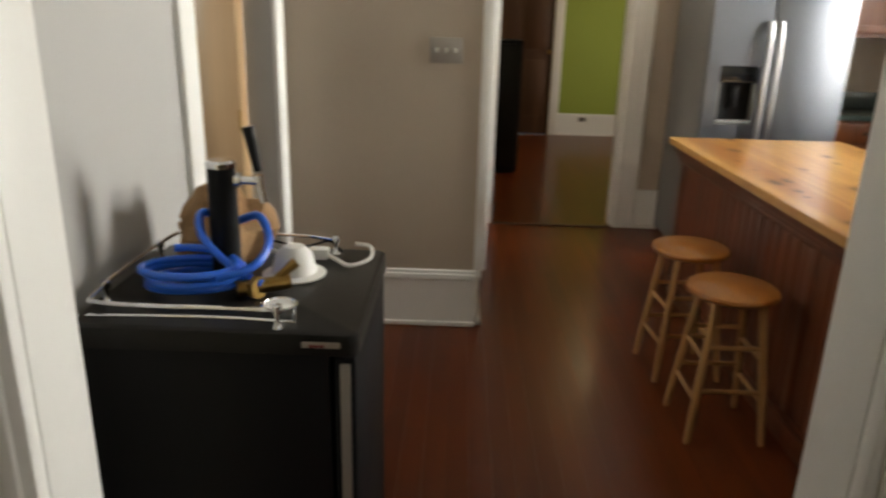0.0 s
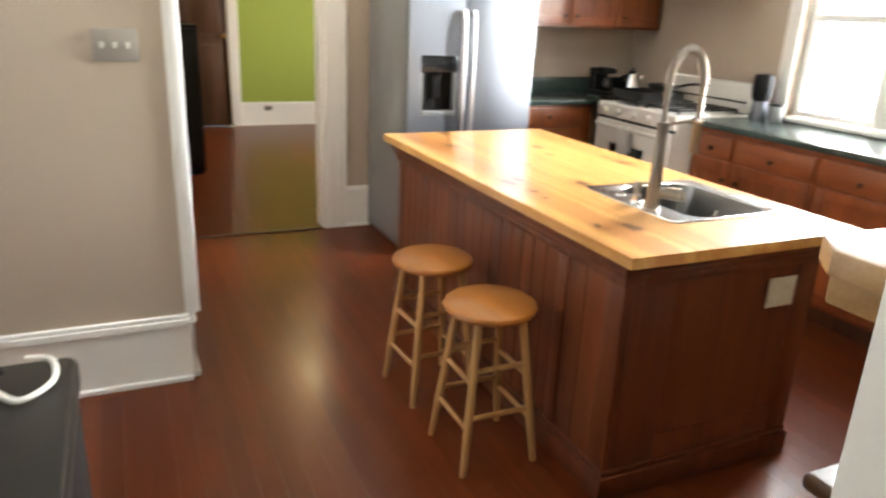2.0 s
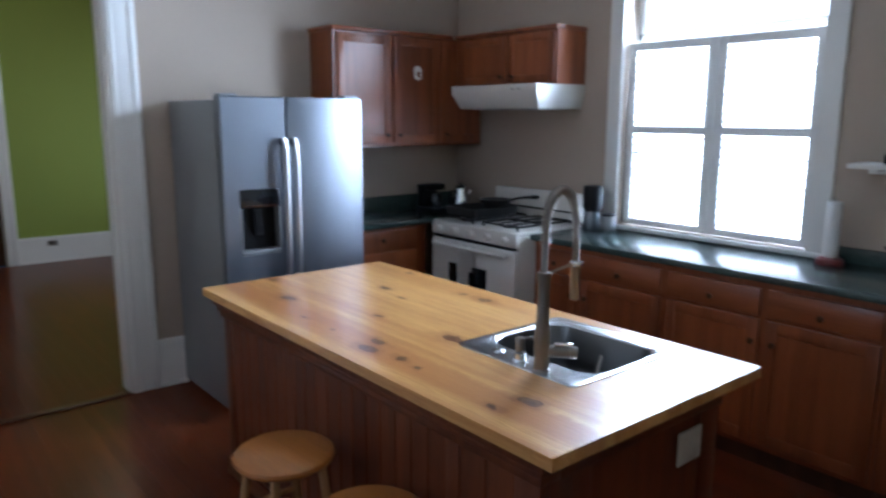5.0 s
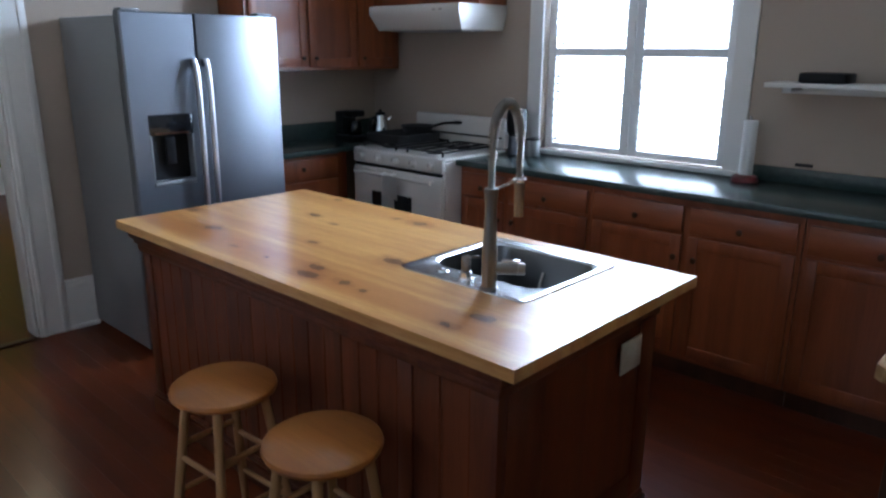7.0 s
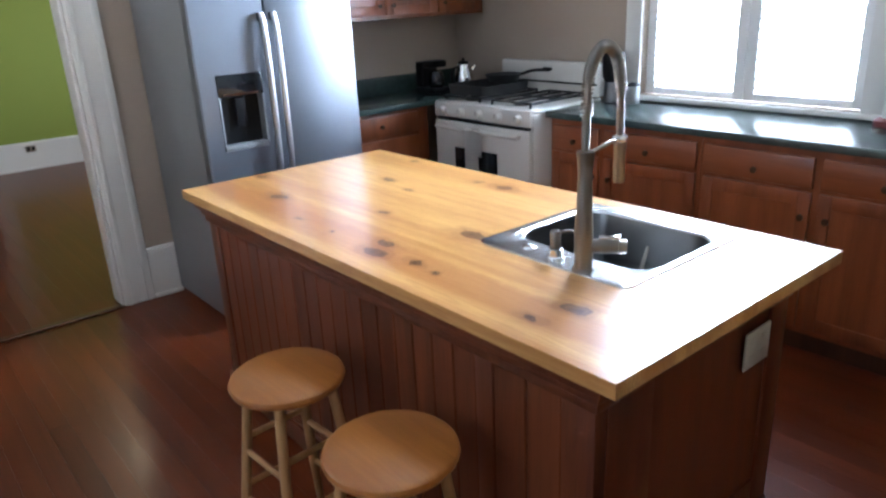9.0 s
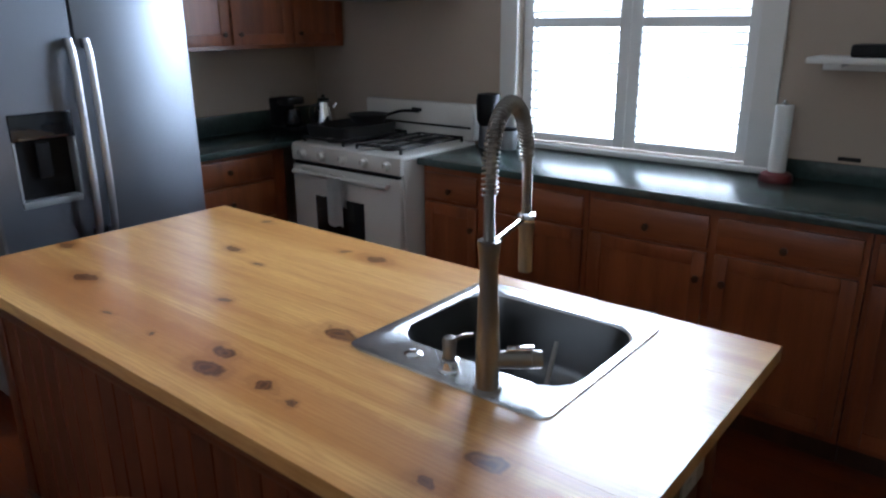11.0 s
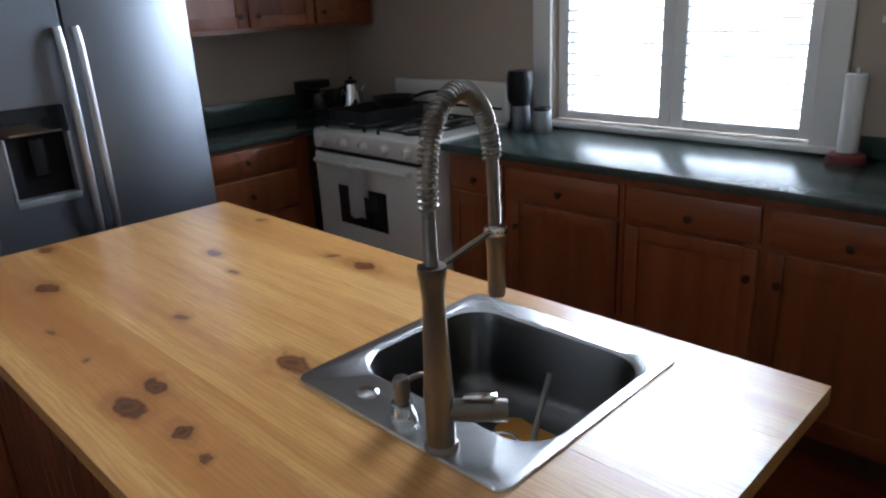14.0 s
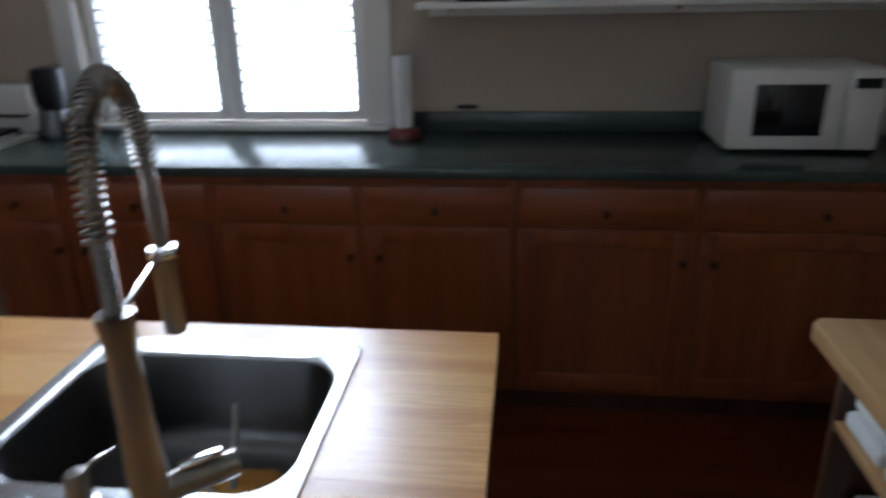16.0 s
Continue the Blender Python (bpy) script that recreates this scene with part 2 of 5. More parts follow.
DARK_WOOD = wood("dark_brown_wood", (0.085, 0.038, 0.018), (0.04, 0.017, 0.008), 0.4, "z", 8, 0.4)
TABLE_WOOD = wood("work_table_wood", (0.42, 0.26, 0.12), (0.27, 0.15, 0.06), 0.25, "x", 9, 0.5, 0.3)
STEEL = material("brushed_steel", (0.20, 0.21, 0.235), 0.40, 1.0, vary=0.05, scale=3, bump=0.05, bump_scale=220, stretch=(1, 1, 0.03))
STEEL_SIDE = material("grey_fridge_side", (0.23, 0.235, 0.24), 0.45, 0.3, vary=0.05, scale=4, bump=0.08, bump_scale=260)
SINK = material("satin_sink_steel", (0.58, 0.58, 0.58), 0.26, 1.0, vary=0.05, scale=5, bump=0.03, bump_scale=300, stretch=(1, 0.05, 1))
# sink steel again, darkened: the bowl's shade is put into the colour
BOWL = material("shaded_sink_bowl_steel", (0.15, 0.148, 0.145), 0.34, 1.0, vary=0.08, scale=5, bump=0.03, bump_scale=300, stretch=(1, 0.05, 1))
NICKEL = material("brushed_nickel", (0.24, 0.215, 0.19), 0.28, 1.0, vary=0.05, scale=8, bump=0.02, bump_scale=300)
HANDLE = material("satin_steel_handle", (0.52, 0.52, 0.54), 0.32, 1.0, vary=0.03, scale=8, bump=0.02, bump_scale=200)
CHROME = material("polished_chrome", (0.75, 0.75, 0.76), 0.08, 1.0, vary=0.03, scale=8, bump=0)
COUNTER = material("green_laminate", (0.040, 0.058, 0.053), 0.24, vary=0.5, scale=35, bump=0.02, bump_scale=200)
ENAMEL = material("white_enamel", (0.62, 0.60, 0.56), 0.2, vary=0.03, scale=4, bump=0.01)
BLACK = material("black_plastic", (0.008, 0.008, 0.009), 0.5, vary=0.2, spec=0.2, scale=12, bump=0.05, bump_scale=200)
BLACK_TOP = material("black_worn_laminate", (0.012, 0.011, 0.010), 0.35, vary=0.4, spec=0.2, scale=9, bump=0.06, bump_scale=90)
IRON = material("cast_iron", (0.015, 0.015, 0.016), 0.55, vary=0.25, scale=20, bump=0.3, bump_scale=120)
GLASS_DARK = material("dark_oven_glass", (0.012, 0.013, 0.015), 0.08, vary=0.1, bump=0)
BRASS = material("aged_brass", (0.36, 0.22, 0.07), 0.3, 1.0, vary=0.15, scale=25, bump=0.08)
KNOB = material("dark_bronze_knob", (0.07, 0.04, 0.025), 0.35, 0.8, vary=0.15, scale=30, bump=0.03)
BLUE = material("blue_vinyl_hose", (0.008, 0.13, 0.68), 0.3, vary=0.1, scale=12, bump=0.02)
WHITE_PLASTIC = material("white_plastic", (0.72, 0.71, 0.68), 0.35, vary=0.04, scale=9, bump=0.03)
PLATE = material("grey_switch_plate", (0.33, 0.30, 0.27), 0.4, 0.4, vary=0.06, scale=9, bump=0.02)
WICKER = material("brown_burlap", (0.30, 0.17, 0.08), 0.8, vary=0.35, scale=40, bump=0.5, bump_scale=110)
CLOTH = material("white_towel_cloth", (0.66, 0.65, 0.62), 0.9, vary=0.08, scale=20, bump=0.4, bump_scale=180)
IVORY = material("ivory_plastic", (0.42, 0.38, 0.31), 0.4, vary=0.05, scale=9, bump=0.02)
PAPER = material("paper_roll", (0.80, 0.80, 0.79), 0.9, vary=0.03, scale=20, bump=0.2, bump_scale=150)
RED = material("red_plastic", (0.14, 0.02, 0.02), 0.4, vary=0.1, scale=20, bump=0.02)
SPICE = material("sink_orange", (0.55, 0.24, 0.04), 0.6, vary=0.3, scale=30, bump=0.2)
SHUTTER = material("shutter_white_paint", (0.80, 0.80, 0.79), 0.45, vary=0.03, scale=4, bump=0.03)
SKYGLOW = glow("bright_overcast_distance", (0.93, 0.97, 1.0), 6.0)
BULB = glow("warm_lamp_glass", (1.0, 0.78, 0.42), 8.0)
PANE = bpy.data.materials.new("clear_window_glass")
PANE.use_nodes = True
PANE.node_tree.nodes["Principled BSDF"].inputs["Transmission Weight"].default_value = 1.0
PANE.node_tree.nodes["Principled BSDF"].inputs["Roughness"].default_value = 0.02


# ---------------------------------------------------------------- building helpers
ORIGIN = {}
FLOOR_Z = -0.09                 # the floor; heights from 0.8 up are written as they are
shift = Vector((0, 0, 0))       # where a group of things stands against its written plan
BESIDE_NORTH = Vector((0.03, 0.085, 0.03))
BESIDE_EAST = Vector((0.05, -0.04, 0.025))
AT_RANGE = Vector((0.05, 0.0, 0.028))


def level(z):
    """Heights under 0.8 run down to the floor."""
    low = FLOOR_Z - shift.z
    return z if z >= 0.8 else low + z * (0.8 - low) / 0.8


def grounded(bm):
    for v in bm.verts:
        v.co.z = level(v.co.z)
    return bm


def thing(name, place, label, category, group="", kind=""):
    ob = new(name)
    base = Vector((place[0], place[1], level(place[2])))
    ob.location = base + shift
    ob.empty_display_size = 0.05
    ORIGIN[ob.name] = base
    return tagged(ob, label, category, group, kind)


def mesh_of(name, bm, mat, smooth=True):
    me = bpy.data.meshes.new(name)
    bmesh.ops.recalc_face_normals(bm, faces=bm.faces)
    bm.to_mesh(me)
    bm.free()
    me.materials.append(mat)
    if smooth:
        me.shade_smooth()
        me.set_sharp_from_angle(angle=radians(35))
    return me


def part(name, bm, mat, parent, label=""):
    """Links a bmesh given in world coordinates as one mesh under a thing or a part."""
    root = parent
    while root.parent:
        root = root.parent
    o = ORIGIN.get(root.name, Vector((0, 0, 0)))
    grounded(bm).transform(Matrix.Translation(-o))
    ob = new(name, mesh_of(name, bm, mat))
    ob.parent = parent
    if label:
        ob["label"] = label
    return ob


def setting(name, bm, mat, label, category):
    return tagged(new(name, mesh_of(name, grounded(bm), mat)), label, category, kind="structure")


def box(x0, y0, z0, x1, y1, z1, bevel=0.0, bm=None, seg=2):
    bm = bm or bmesh.new()
    r = bmesh.ops.create_cube(bm, size=1)
    c = Matrix.Translation(((x0 + x1) / 2, (y0 + y1) / 2, (z0 + z1) / 2)) @ Matrix.Diagonal((abs(x1 - x0), abs(y1 - y0), abs(z1 - z0), 1))
    bmesh.ops.transform(bm, matrix=c, verts=r["verts"])
    if bevel:
        es = list({e for v in r["verts"] for e in v.link_edges})
        bmesh.ops.bevel(bm, geom=es, offset=bevel, segments=seg, affect="EDGES", profile=0.5)
    return bm


def rod(p0, p1, r0, r1=None, seg=14, bm=None, cap=True):
    bm = bm or bmesh.new()
    a, b = Vector(p0), Vector(p1)
    d = b - a
    m = Matrix.Translation((a + b) / 2) @ d.to_track_quat("Z", "Y").to_matrix().to_4x4()
    bmesh.ops.create_cone(bm, cap_ends=cap, segments=seg, radius1=r0, radius2=r0 if r1 is None else r1, depth=d.length, matrix=m)
    return bm


def lathe(center, profile, seg=28, bm=None, axis="z"):
    """A turned shape from (radius, height) pairs about an upright (or other) axis through center."""
    bm = bm or bmesh.new()
    rings = []
    for r, h in profile:
        ring = []
        for k in range(seg):
            a = 2 * math.pi * k / seg
            p = (r * math.cos(a), r * math.sin(a), h)
            if axis == "x":
                p = (h, p[0], p[1])
            elif axis == "y":
                p = (p[0], h, p[1])
            ring.append(bm.verts.new(Vector(center) + Vector(p)))
        rings.append(ring)
    for u, v in zip(rings, rings[1:]):
        for k in range(seg):
            bm.faces.new((u[k], u[(k + 1) % seg], v[(k + 1) % seg], v[k]))
    if profile[0][0] > 1e-5:
        bm.faces.new(rings[0][::-1])
    if profile[-1][0] > 1e-5:
        bm.faces.new(rings[-1])
    bmesh.ops.remove_doubles(bm, verts=[v for ring in (rings[0], rings[-1]) for v in ring], dist=1e-6)
    return bm


def tube(points, r, seg=10, bm=None, closed=False):
    """A round tube along a smooth line of points."""
    bm = bm or bmesh.new()
    pts = [Vector(p) for p in points]
    rings, side = [], None
    for i, p in enumerate(pts):
        d = (pts[min(i + 1, len(pts) - 1)] - pts[max(i - 1, 0)]).normalized()
        if side is None:
            side = d.orthogonal().normalized()
        side = (side - d * side.dot(d)).normalized()
        up = d.cross(side)
        rings.append([bm.verts.new(p + (side * math.cos(2 * math.pi * k / seg) + up * math.sin(2 * math.pi * k / seg)) * r) for k in range(seg)])
    for u, v in zip(rings, rings[1:]):
        for k in range(seg):
            bm.faces.new((u[k], u[(k + 1) % seg], v[(k + 1) % seg], v[k]))
    bm.faces.new(rings[0][::-1])
    bm.faces.new(rings[-1])
    return bm


def spline(points, n=8):
    """Points of a smooth curve through the given ones."""
    p = [Vector(q) for q in points]
    p = [2 * p[0] - p[1]] + p + [2 * p[-1] - p[-2]]
    out = []
    for i in range(1, len(p) - 2):
        for k in range(n):
            t = k / n
            out.append(0.5 * (2 * p[i] + (p[i + 1] - p[i - 1]) * t + (2 * p[i - 1] - 5 * p[i] + 4 * p[i + 1] - p[i + 2]) * t * t + (3 * p[i] - p[i - 1] - 3 * p[i + 1] + p[i + 2]) * t ** 3))
    return out + [p[-2]]


def outline(cx, cy, hx, hy, r, n=6):
    """Points of a rectangle with rounded corners."""
    out = []
    for sx, sy, a0 in ((1, 1, 0), (-1, 1, 90), (-1, -1, 180), (1, -1, 270)):
        for k in range(n + 1):
            a = radians(a0 + 90 * k / n)
            out.append((cx + sx * (hx - r) + r * math.cos(a), cy + sy * (hy - r) + r * math.sin(a)))
    return out


def loft(loops, bm=None, cap_last=True, cap_first=False):
    """Skin between loops of points with the same count."""
    bm = bm or bmesh.new()
    rings = [[bm.verts.new(p) for p in loop] for loop in loops]
    for u, v in zip(rings, rings[1:]):
        for k in range(len(u)):
            bm.faces.new((u[k], u[(k + 1) % len(u)], v[(k + 1) % len(u)], v[k]))
    if cap_last:
        bm.faces.new(rings[-1])
    if cap_first:
        bm.faces.new(rings[0][::-1])
    return bm


# ---------------------------------------------------------------- the setting
NY, EX, WX = 3.55, 2.75, -2.19      # planned faces: north, east, west
NW, EW = 3.64, 2.80                 # the north and east walls as they stand
NOOK_Y, NOOK_X = 1.513, -1.183        # corner of the light switch wall
TOP = 3.4


def wall(name, pieces, mat, label):
    bm = bmesh.new()
    for p in pieces:
        box(*p, bm=bm)
    return setting(name, bm, mat, label, "wall")


floor = setting("floor", box(-3.9, -6.0, -0.08, 3.0, 9.0, -0.012), GAP, "dark red varnished wood board floor", "floor")
setting("ceiling", box(-3.9, -6.0, TOP, 3.0, 9.0, TOP + 0.1), CEIL, "plain white ceiling", "ceiling")

wall("wall_north", [(-1.19, NW, 0, -1.02, NW + 0.16, TOP), (0.0, NW, 0, EW, NW + 0.16, TOP), (-1.02, NW, 2.62, 0.0, NW + 0.16, TOP)], WALL,
     "greige painted kitchen wall with a tall doorway")
W0, W1, WZ0, WZ1 = 0.637, 1.926, 0.98, 2.86
wall("wall_east", [(EW, -1.62, 0, EW + 0.2, W0, TOP), (EW, W1, 0, EW + 0.2, NW + 0.16, TOP), (EW, W0, 0, EW + 0.2, W1, WZ0), (EW, W0, WZ1, EW + 0.2, W1, TOP)], WALL,
     "greige painted wall with a bright window")
wall("wall_nook", [(WX, NOOK_Y, 0, NOOK_X, NOOK_Y + 0.14, TOP), (NOOK_X - 0.14, NOOK_Y + 0.14, 0, NOOK_X, NW + 0.16, TOP)], WALL,
     "greige painted wall with a switch plate")
wall("wall_west", [(WX - 0.14, -1.245, 0, WX, 0.25, TOP), (WX - 0.14, 1.30, 0, WX, NOOK_Y + 0.14, TOP), (WX - 0.14, 0.25, 2.1, WX, 1.30, TOP)], WALL_COOL,
     "pale grey painted wall with an open doorway")
wall("wall_south", [(WX - 0.14, -1.365, 0, -1.841, -1.245, TOP), (-0.767, -1.365, 0, 0.35, -1.245, TOP), (-1.841, -1.365, 2.25, -0.767, -1.245, TOP),
                    (0.35, -1.62, 0, 0.47, -1.245, TOP), (0.47, -1.62, 0, EW, -1.5, TOP)], CREAM, "cream painted wall with the doorway walked through")
# nobody sees the opening to the east; it holds the fill lamp
wall("wall_south_room", [(-3.6, -6.0, 0, 0.47, -5.85, TOP),
                         (-3.75, -6.0, 0, -3.6, -0.9, TOP), (0.35, -5.85, 0, 0.47, -3.7, TOP), (0.35, -2.3, 0, 0.47, -1.62, TOP), (0.35, -3.7, 0, 0.47, -2.3, 0.8), (0.35, -3.7, 2.6, 0.47, -2.3, TOP), (-3.6, -1.04, 0, WX - 0.14, -0.9, TOP)], CREAM, "cream painted wall of the entry room")
# the west opening is unseen, cut for the added lamp
wall("wall_bath", [(-3.9, -0.4, 0, -3.8, 0.35, TOP), (-3.9, 1.15, 0, -3.8, 2.2, TOP), (-3.9, 0.35, 0, -3.8, 1.15, 1.1), (-3.9, 0.35, 2.4, -3.8, 1.15, TOP), (-3.8, -0.4, 0, WX - 0.14, -0.3, TOP), (-3.8, 2.1, 0, -3.32, 2.2, TOP), (-2.48, 2.1, 0, WX, 2.2, TOP),
                   (-3.32, 2.1, 0, -2.48, 2.2, 1.05), (-3.32, 2.1, 2.45, -2.48, 2.2, TOP), (WX - 0.14, NOOK_Y + 0.14, 0, WX, 2.1, TOP)], WALL_COOL, "pale grey wall of the side room")
FY = 8.72
wall("wall_green", [(0.03, FY, 0, 2.6, FY + 0.14, TOP), (-0.92, FY, 2.98, 0.03, FY + 0.14, TOP)], GREEN, "bright green painted far wall")
# the gap in the east side is unseen, made for the north room's lamp
wall("wall_far", [(-2.7, FY, 0, -0.92, FY + 0.14, TOP), (2.6, NW + 0.16, 0, 2.74, 5.9, TOP), (2.6, 7.3, 0, 2.74, FY + 0.14, TOP), (2.6, 5.9, 0, 2.74, 7.3, 0.8),
                  (2.6, 5.9, 2.4, 2.74, 7.3, TOP), (-2.84, NW, 0, -2.7, FY + 0.14, TOP), (-2.7, NW, 0, -1.26, NW + 0.16, TOP)], CREAM, "cream painted wall of the north room")


def casing(name, pieces, label):
    bm = bmesh.new()
    for x0, y0, z0, x1, y1, z1 in pieces:
        box(x0, y0, z0, x1, y1, z1, 0.006, bm)
        # raised outer bead
        if abs(x1 - x0) > abs(y1 - y0):
            box(x0 + 0.02, y0 - 0.008, z0, x0 + 0.045, y0 + 0.002, z1, 0.003, bm)
            box(x1 - 0.045, y0 - 0.008, z0, x1 - 0.02, y0 + 0.002, z1, 0.003, bm)
    return setting(name, bm, TRIM, label, "door trim")


casing("trim_north_door", [(0.0, NW - 0.028, 0, 0.18, NW - 0.001, 2.62), (-1.145, NW - 0.028, 0, -1.02, NW - 0.001, 2.62), (-1.145, NW - 0.028, 2.622, 0.18, NW - 0.001, 2.78)],
       "wide white fluted door casing")
setting("door_jamb", box(-0.015, NW, 0, 0.001, NW + 0.16, 2.62, 0.003, box(-1.021, NW, 0, -1.005, NW + 0.16, 2.62, 0.003)), TRIM, "white painted door jamb", "door jamb")
casing("trim_west_door", [(WX + 0.001, 0.12, 0, WX + 0.024, 0.25, 2.1), (WX + 0.001, 1.30, 0, WX + 0.024, 1.44, 2.1), (WX + 0.001, 0.12, 2.102, WX + 0.024, 1.44, 2.23)],
       "white door casing beside the nook")
casing("trim_entry", [(-0.782, -1.393, 0, -0.65, -1.366, 2.25), (-1.958, -1.393, 0, -1.826, -1.366, 2.25), (-1.958, -1.393, 2.252, -0.65, -1.366, 2.38),
                      (-0.782, -1.365, 0, -0.768, -1.243, 2.25), (-1.840, -1.365, 0, -1.826, -1.243, 2.25)], "white painted casing of the entry doorway")


def baseboard(name, runs):
    """Tall base with a cap bead and a shoe, along walls; each run: x0, y0, x1, y1 and the way it stands out."""
    bm = bmesh.new()
    for x0, y0, x1, y1, nx, ny in runs:
        for t, z0, z1 in ((0.018, 0, 0.245), (0.030, 0.245, 0.275), (0.022, 0.275, 0.292), (0.034, 0, 0.022)):
            box(min(x0, x1 + nx * t), min(y0, y1 + ny * t), z0, max(x1, x0 + nx * t), max(y1, y0 + ny * t), z1, 0.003, bm, 1)
    return setting(name, bm, TRIM, "tall white painted baseboard with a moulded cap", "baseboard")


baseboard("baseboard", [(0.182, NW, 0.36, NW, 0, -1), (WX, NOOK_Y, NOOK_X, NOOK_Y, 0, -1), (NOOK_X, NOOK_Y, NOOK_X, NW - 0.03, 1, 0)])
baseboard("baseboard_green", [(0.17, FY, 2.6, FY, 0, -1)])
setting("trim_corner", box(NOOK_X - 0.014, NOOK_Y - 0.012, 0.295, NOOK_X + 0.048, NOOK_Y + 0.09, TOP, 0.006), TRIM, "thin white corner bead", "trim")
setting("threshold", box(-1.004, NW - 0.04, 0.001, -0.016, NW + 0.02, 0.010, 0.004), DARK_WOOD, "worn dark wooden threshold strip", "threshold")


def prism(poly, z0, z1, bm=None, bevel=0.0):
    """A plate from a plan outline."""
    bm = bm or bmesh.new()
    f = bm.faces.new([bm.verts.new((x, y, z0)) for x, y in poly])
    r = bmesh.ops.extrude_face_region(bm, geom=[f])
    vs = [g for g in r["geom"] if isinstance(g, bmesh.types.BMVert)]
    bmesh.ops.translate(bm, vec=(0, 0, z1 - z0), verts=vs)
    if bevel:
        es = [e for e in bm.edges if all(abs(v.co.z - z1) < 1e-6 for v in e.verts)]
        bmesh.ops.bevel(bm, geom=es, offset=bevel, segments=2, affect="EDGES", profile=0.5)
    return bm


# ---------------------------------------------------------------- windows and doors
def house_window():
    win = tagged(new("window_1", mesh_of("window_1", box(EW - 0.022, W0 - 0.11, 0.955, EW - 0.001, W0, 2.98, 0.004,
                 box(EW - 0.022, W1, 0.955, EW - 0.001, W1 + 0.11, 2.98, 0.004, box(EW - 0.024, W0, WZ1, EW - 0.001, W1, 2.98, 0.004))), TRIM)),
                 "tall white framed window with louvred shutters, flooded with daylight", "window", kind="structure")
    part("window_sill", box(EW - 0.05, W0 - 0.11, 0.952, EW + 0.1, W1 + 0.11, 0.979, 0.006), TRIM, win)
    part("window_frame", box(EW + 0.14, W0, WZ0, EW + 0.18, W0 + 0.04, WZ1, 0.003, box(EW + 0.14, W1 - 0.04, WZ0, EW + 0.18, W1, WZ1, 0.003,
         box(EW + 0.14, W0, 2.21, EW + 0.18, W1, 2.26, 0.003))), TRIM, win)
    pane = part("pane", box(EW + 0.155, W0 + 0.04, WZ0, EW + 0.159, W1 - 0.04, WZ1), PANE, win)
    pane.visible_shadow = False
    return win


house_window()


def shutter(y0, y1, z0, z1):
    s = thing("window_shutter", (EW + 0.07, (y0 + y1) / 2, z0), "white painted louvred shutter standing in the window", "shutter", "window shutters")
    x0, x1 = EW + 0.045, EW + 0.075
    w = 0.06
    part("stile", box(x0, y0, z0, x1, y0 + w, z1, 0.003), SHUTTER, s)
    part("stile", box(x0, y1 - w, z0, x1, y1, z1, 0.003), SHUTTER, s)
    mid = 1.625
    part("rail", box(x0, y0 + w, z0, x1, y1 - w, z0 + 0.04, 0.003), SHUTTER, s)
    part("rail", box(x0, y0 + w, z1 - 0.055, x1, y1 - w, z1, 0.003), SHUTTER, s)
    part("rail", box(x0, y0 + w, mid - 0.025, x1, y1 - w, mid + 0.025, 0.003), SHUTTER, s)
    me = None
    for a, b in ((z0 + 0.04, mid - 0.025), (mid + 0.025, z1 - 0.055)):
        n = round((b - a) / 0.052)
        for k in range(n):
            z = a + (b - a) * (k + 0.5) / n
            bm = box(-0.024, -(y1 - y0) / 2 + w, -0.003, 0.024, (y1 - y0) / 2 - w, 0.003, 0.002, None, 1)
            if me is None:
                bm.transform(Matrix.Rotation(radians(14), 4, "Y"))
                me = mesh_of("louvre", bm, SHUTTER)
            o = new("louvre", me)
            o.parent = s
            o.location = (-0.01, 0, z - z0)
    return s


shutter(1.283, 1.92, 0.985, 2.19)
shutter(0.644, 1.279, 0.985, 2.19)
setting("backdrop_side", box(-3.7, 3.1, 0.6, -2.2, 3.12, 3.2), SKYGLOW, "white daylight glare outside the side window", "backdrop")
setting("backdrop", box(9.0, -9, -1, 9.05, 12, 7), SKYGLOW, "white overcast glare outside the window", "backdrop")

HX0, HY0 = WX - 0.142, 1.26
tan_door = thing("interior_door", (HX0, HY0, 0), "tan wooden door standing open into the side room", "door")
part("leaf", box(HX0 - 0.84, HY0 - 0.02, 0.012, HX0, HY0 + 0.02, 2.06, 0.004), TAN_DOOR, tan_door)
for z in (0.35, 1.05, 1.75):
    part("hinge", rod((HX0 + 0.004, HY0 - 0.022, z - 0.05), (HX0 + 0.004, HY0 - 0.022, z + 0.05), 0.007, seg=8), BRASS, tan_door)
part("knob", lathe((HX0 - 0.77, HY0 - 0.02, 1.0), [(0.012, 0), (0.012, -0.03), (0.027, -0.04), (0.027, -0.055), (0.0, -0.066)], 16, None, "y"), BRASS, tan_door)
tan_door.rotation_euler = (0, 0, radians(-56))
curtain = bmesh.new()
ring = []
for k in range(61):
    yy = -3.35 + 0.9 * k / 60
    xx = 2.0 + 0.025 * math.sin(k * 0.9) + 0.01 * math.sin(k * 2.3)
    ring.append((curtain.verts.new((yy, xx, 0.5)), curtain.verts.new((yy, xx + 0.01, 1.38))))
for u, v in zip(ring, ring[1:]):
    curtain.faces.new((u[0], v[0], v[1], u[1]))
bmesh.ops.solidify(curtain, geom=curtain.faces[:], thickness=0.004)
cur = thing("window_curtain", (-2.9, 2.0, 0.5), "white cloth curtain below the side room window", "curtain")
part("cloth", curtain, CLOTH, cur)
part("rod", rod((-3.4, 2.01, 1.385), (-2.4, 2.01, 1.385), 0.008), WHITE_PLASTIC, cur)

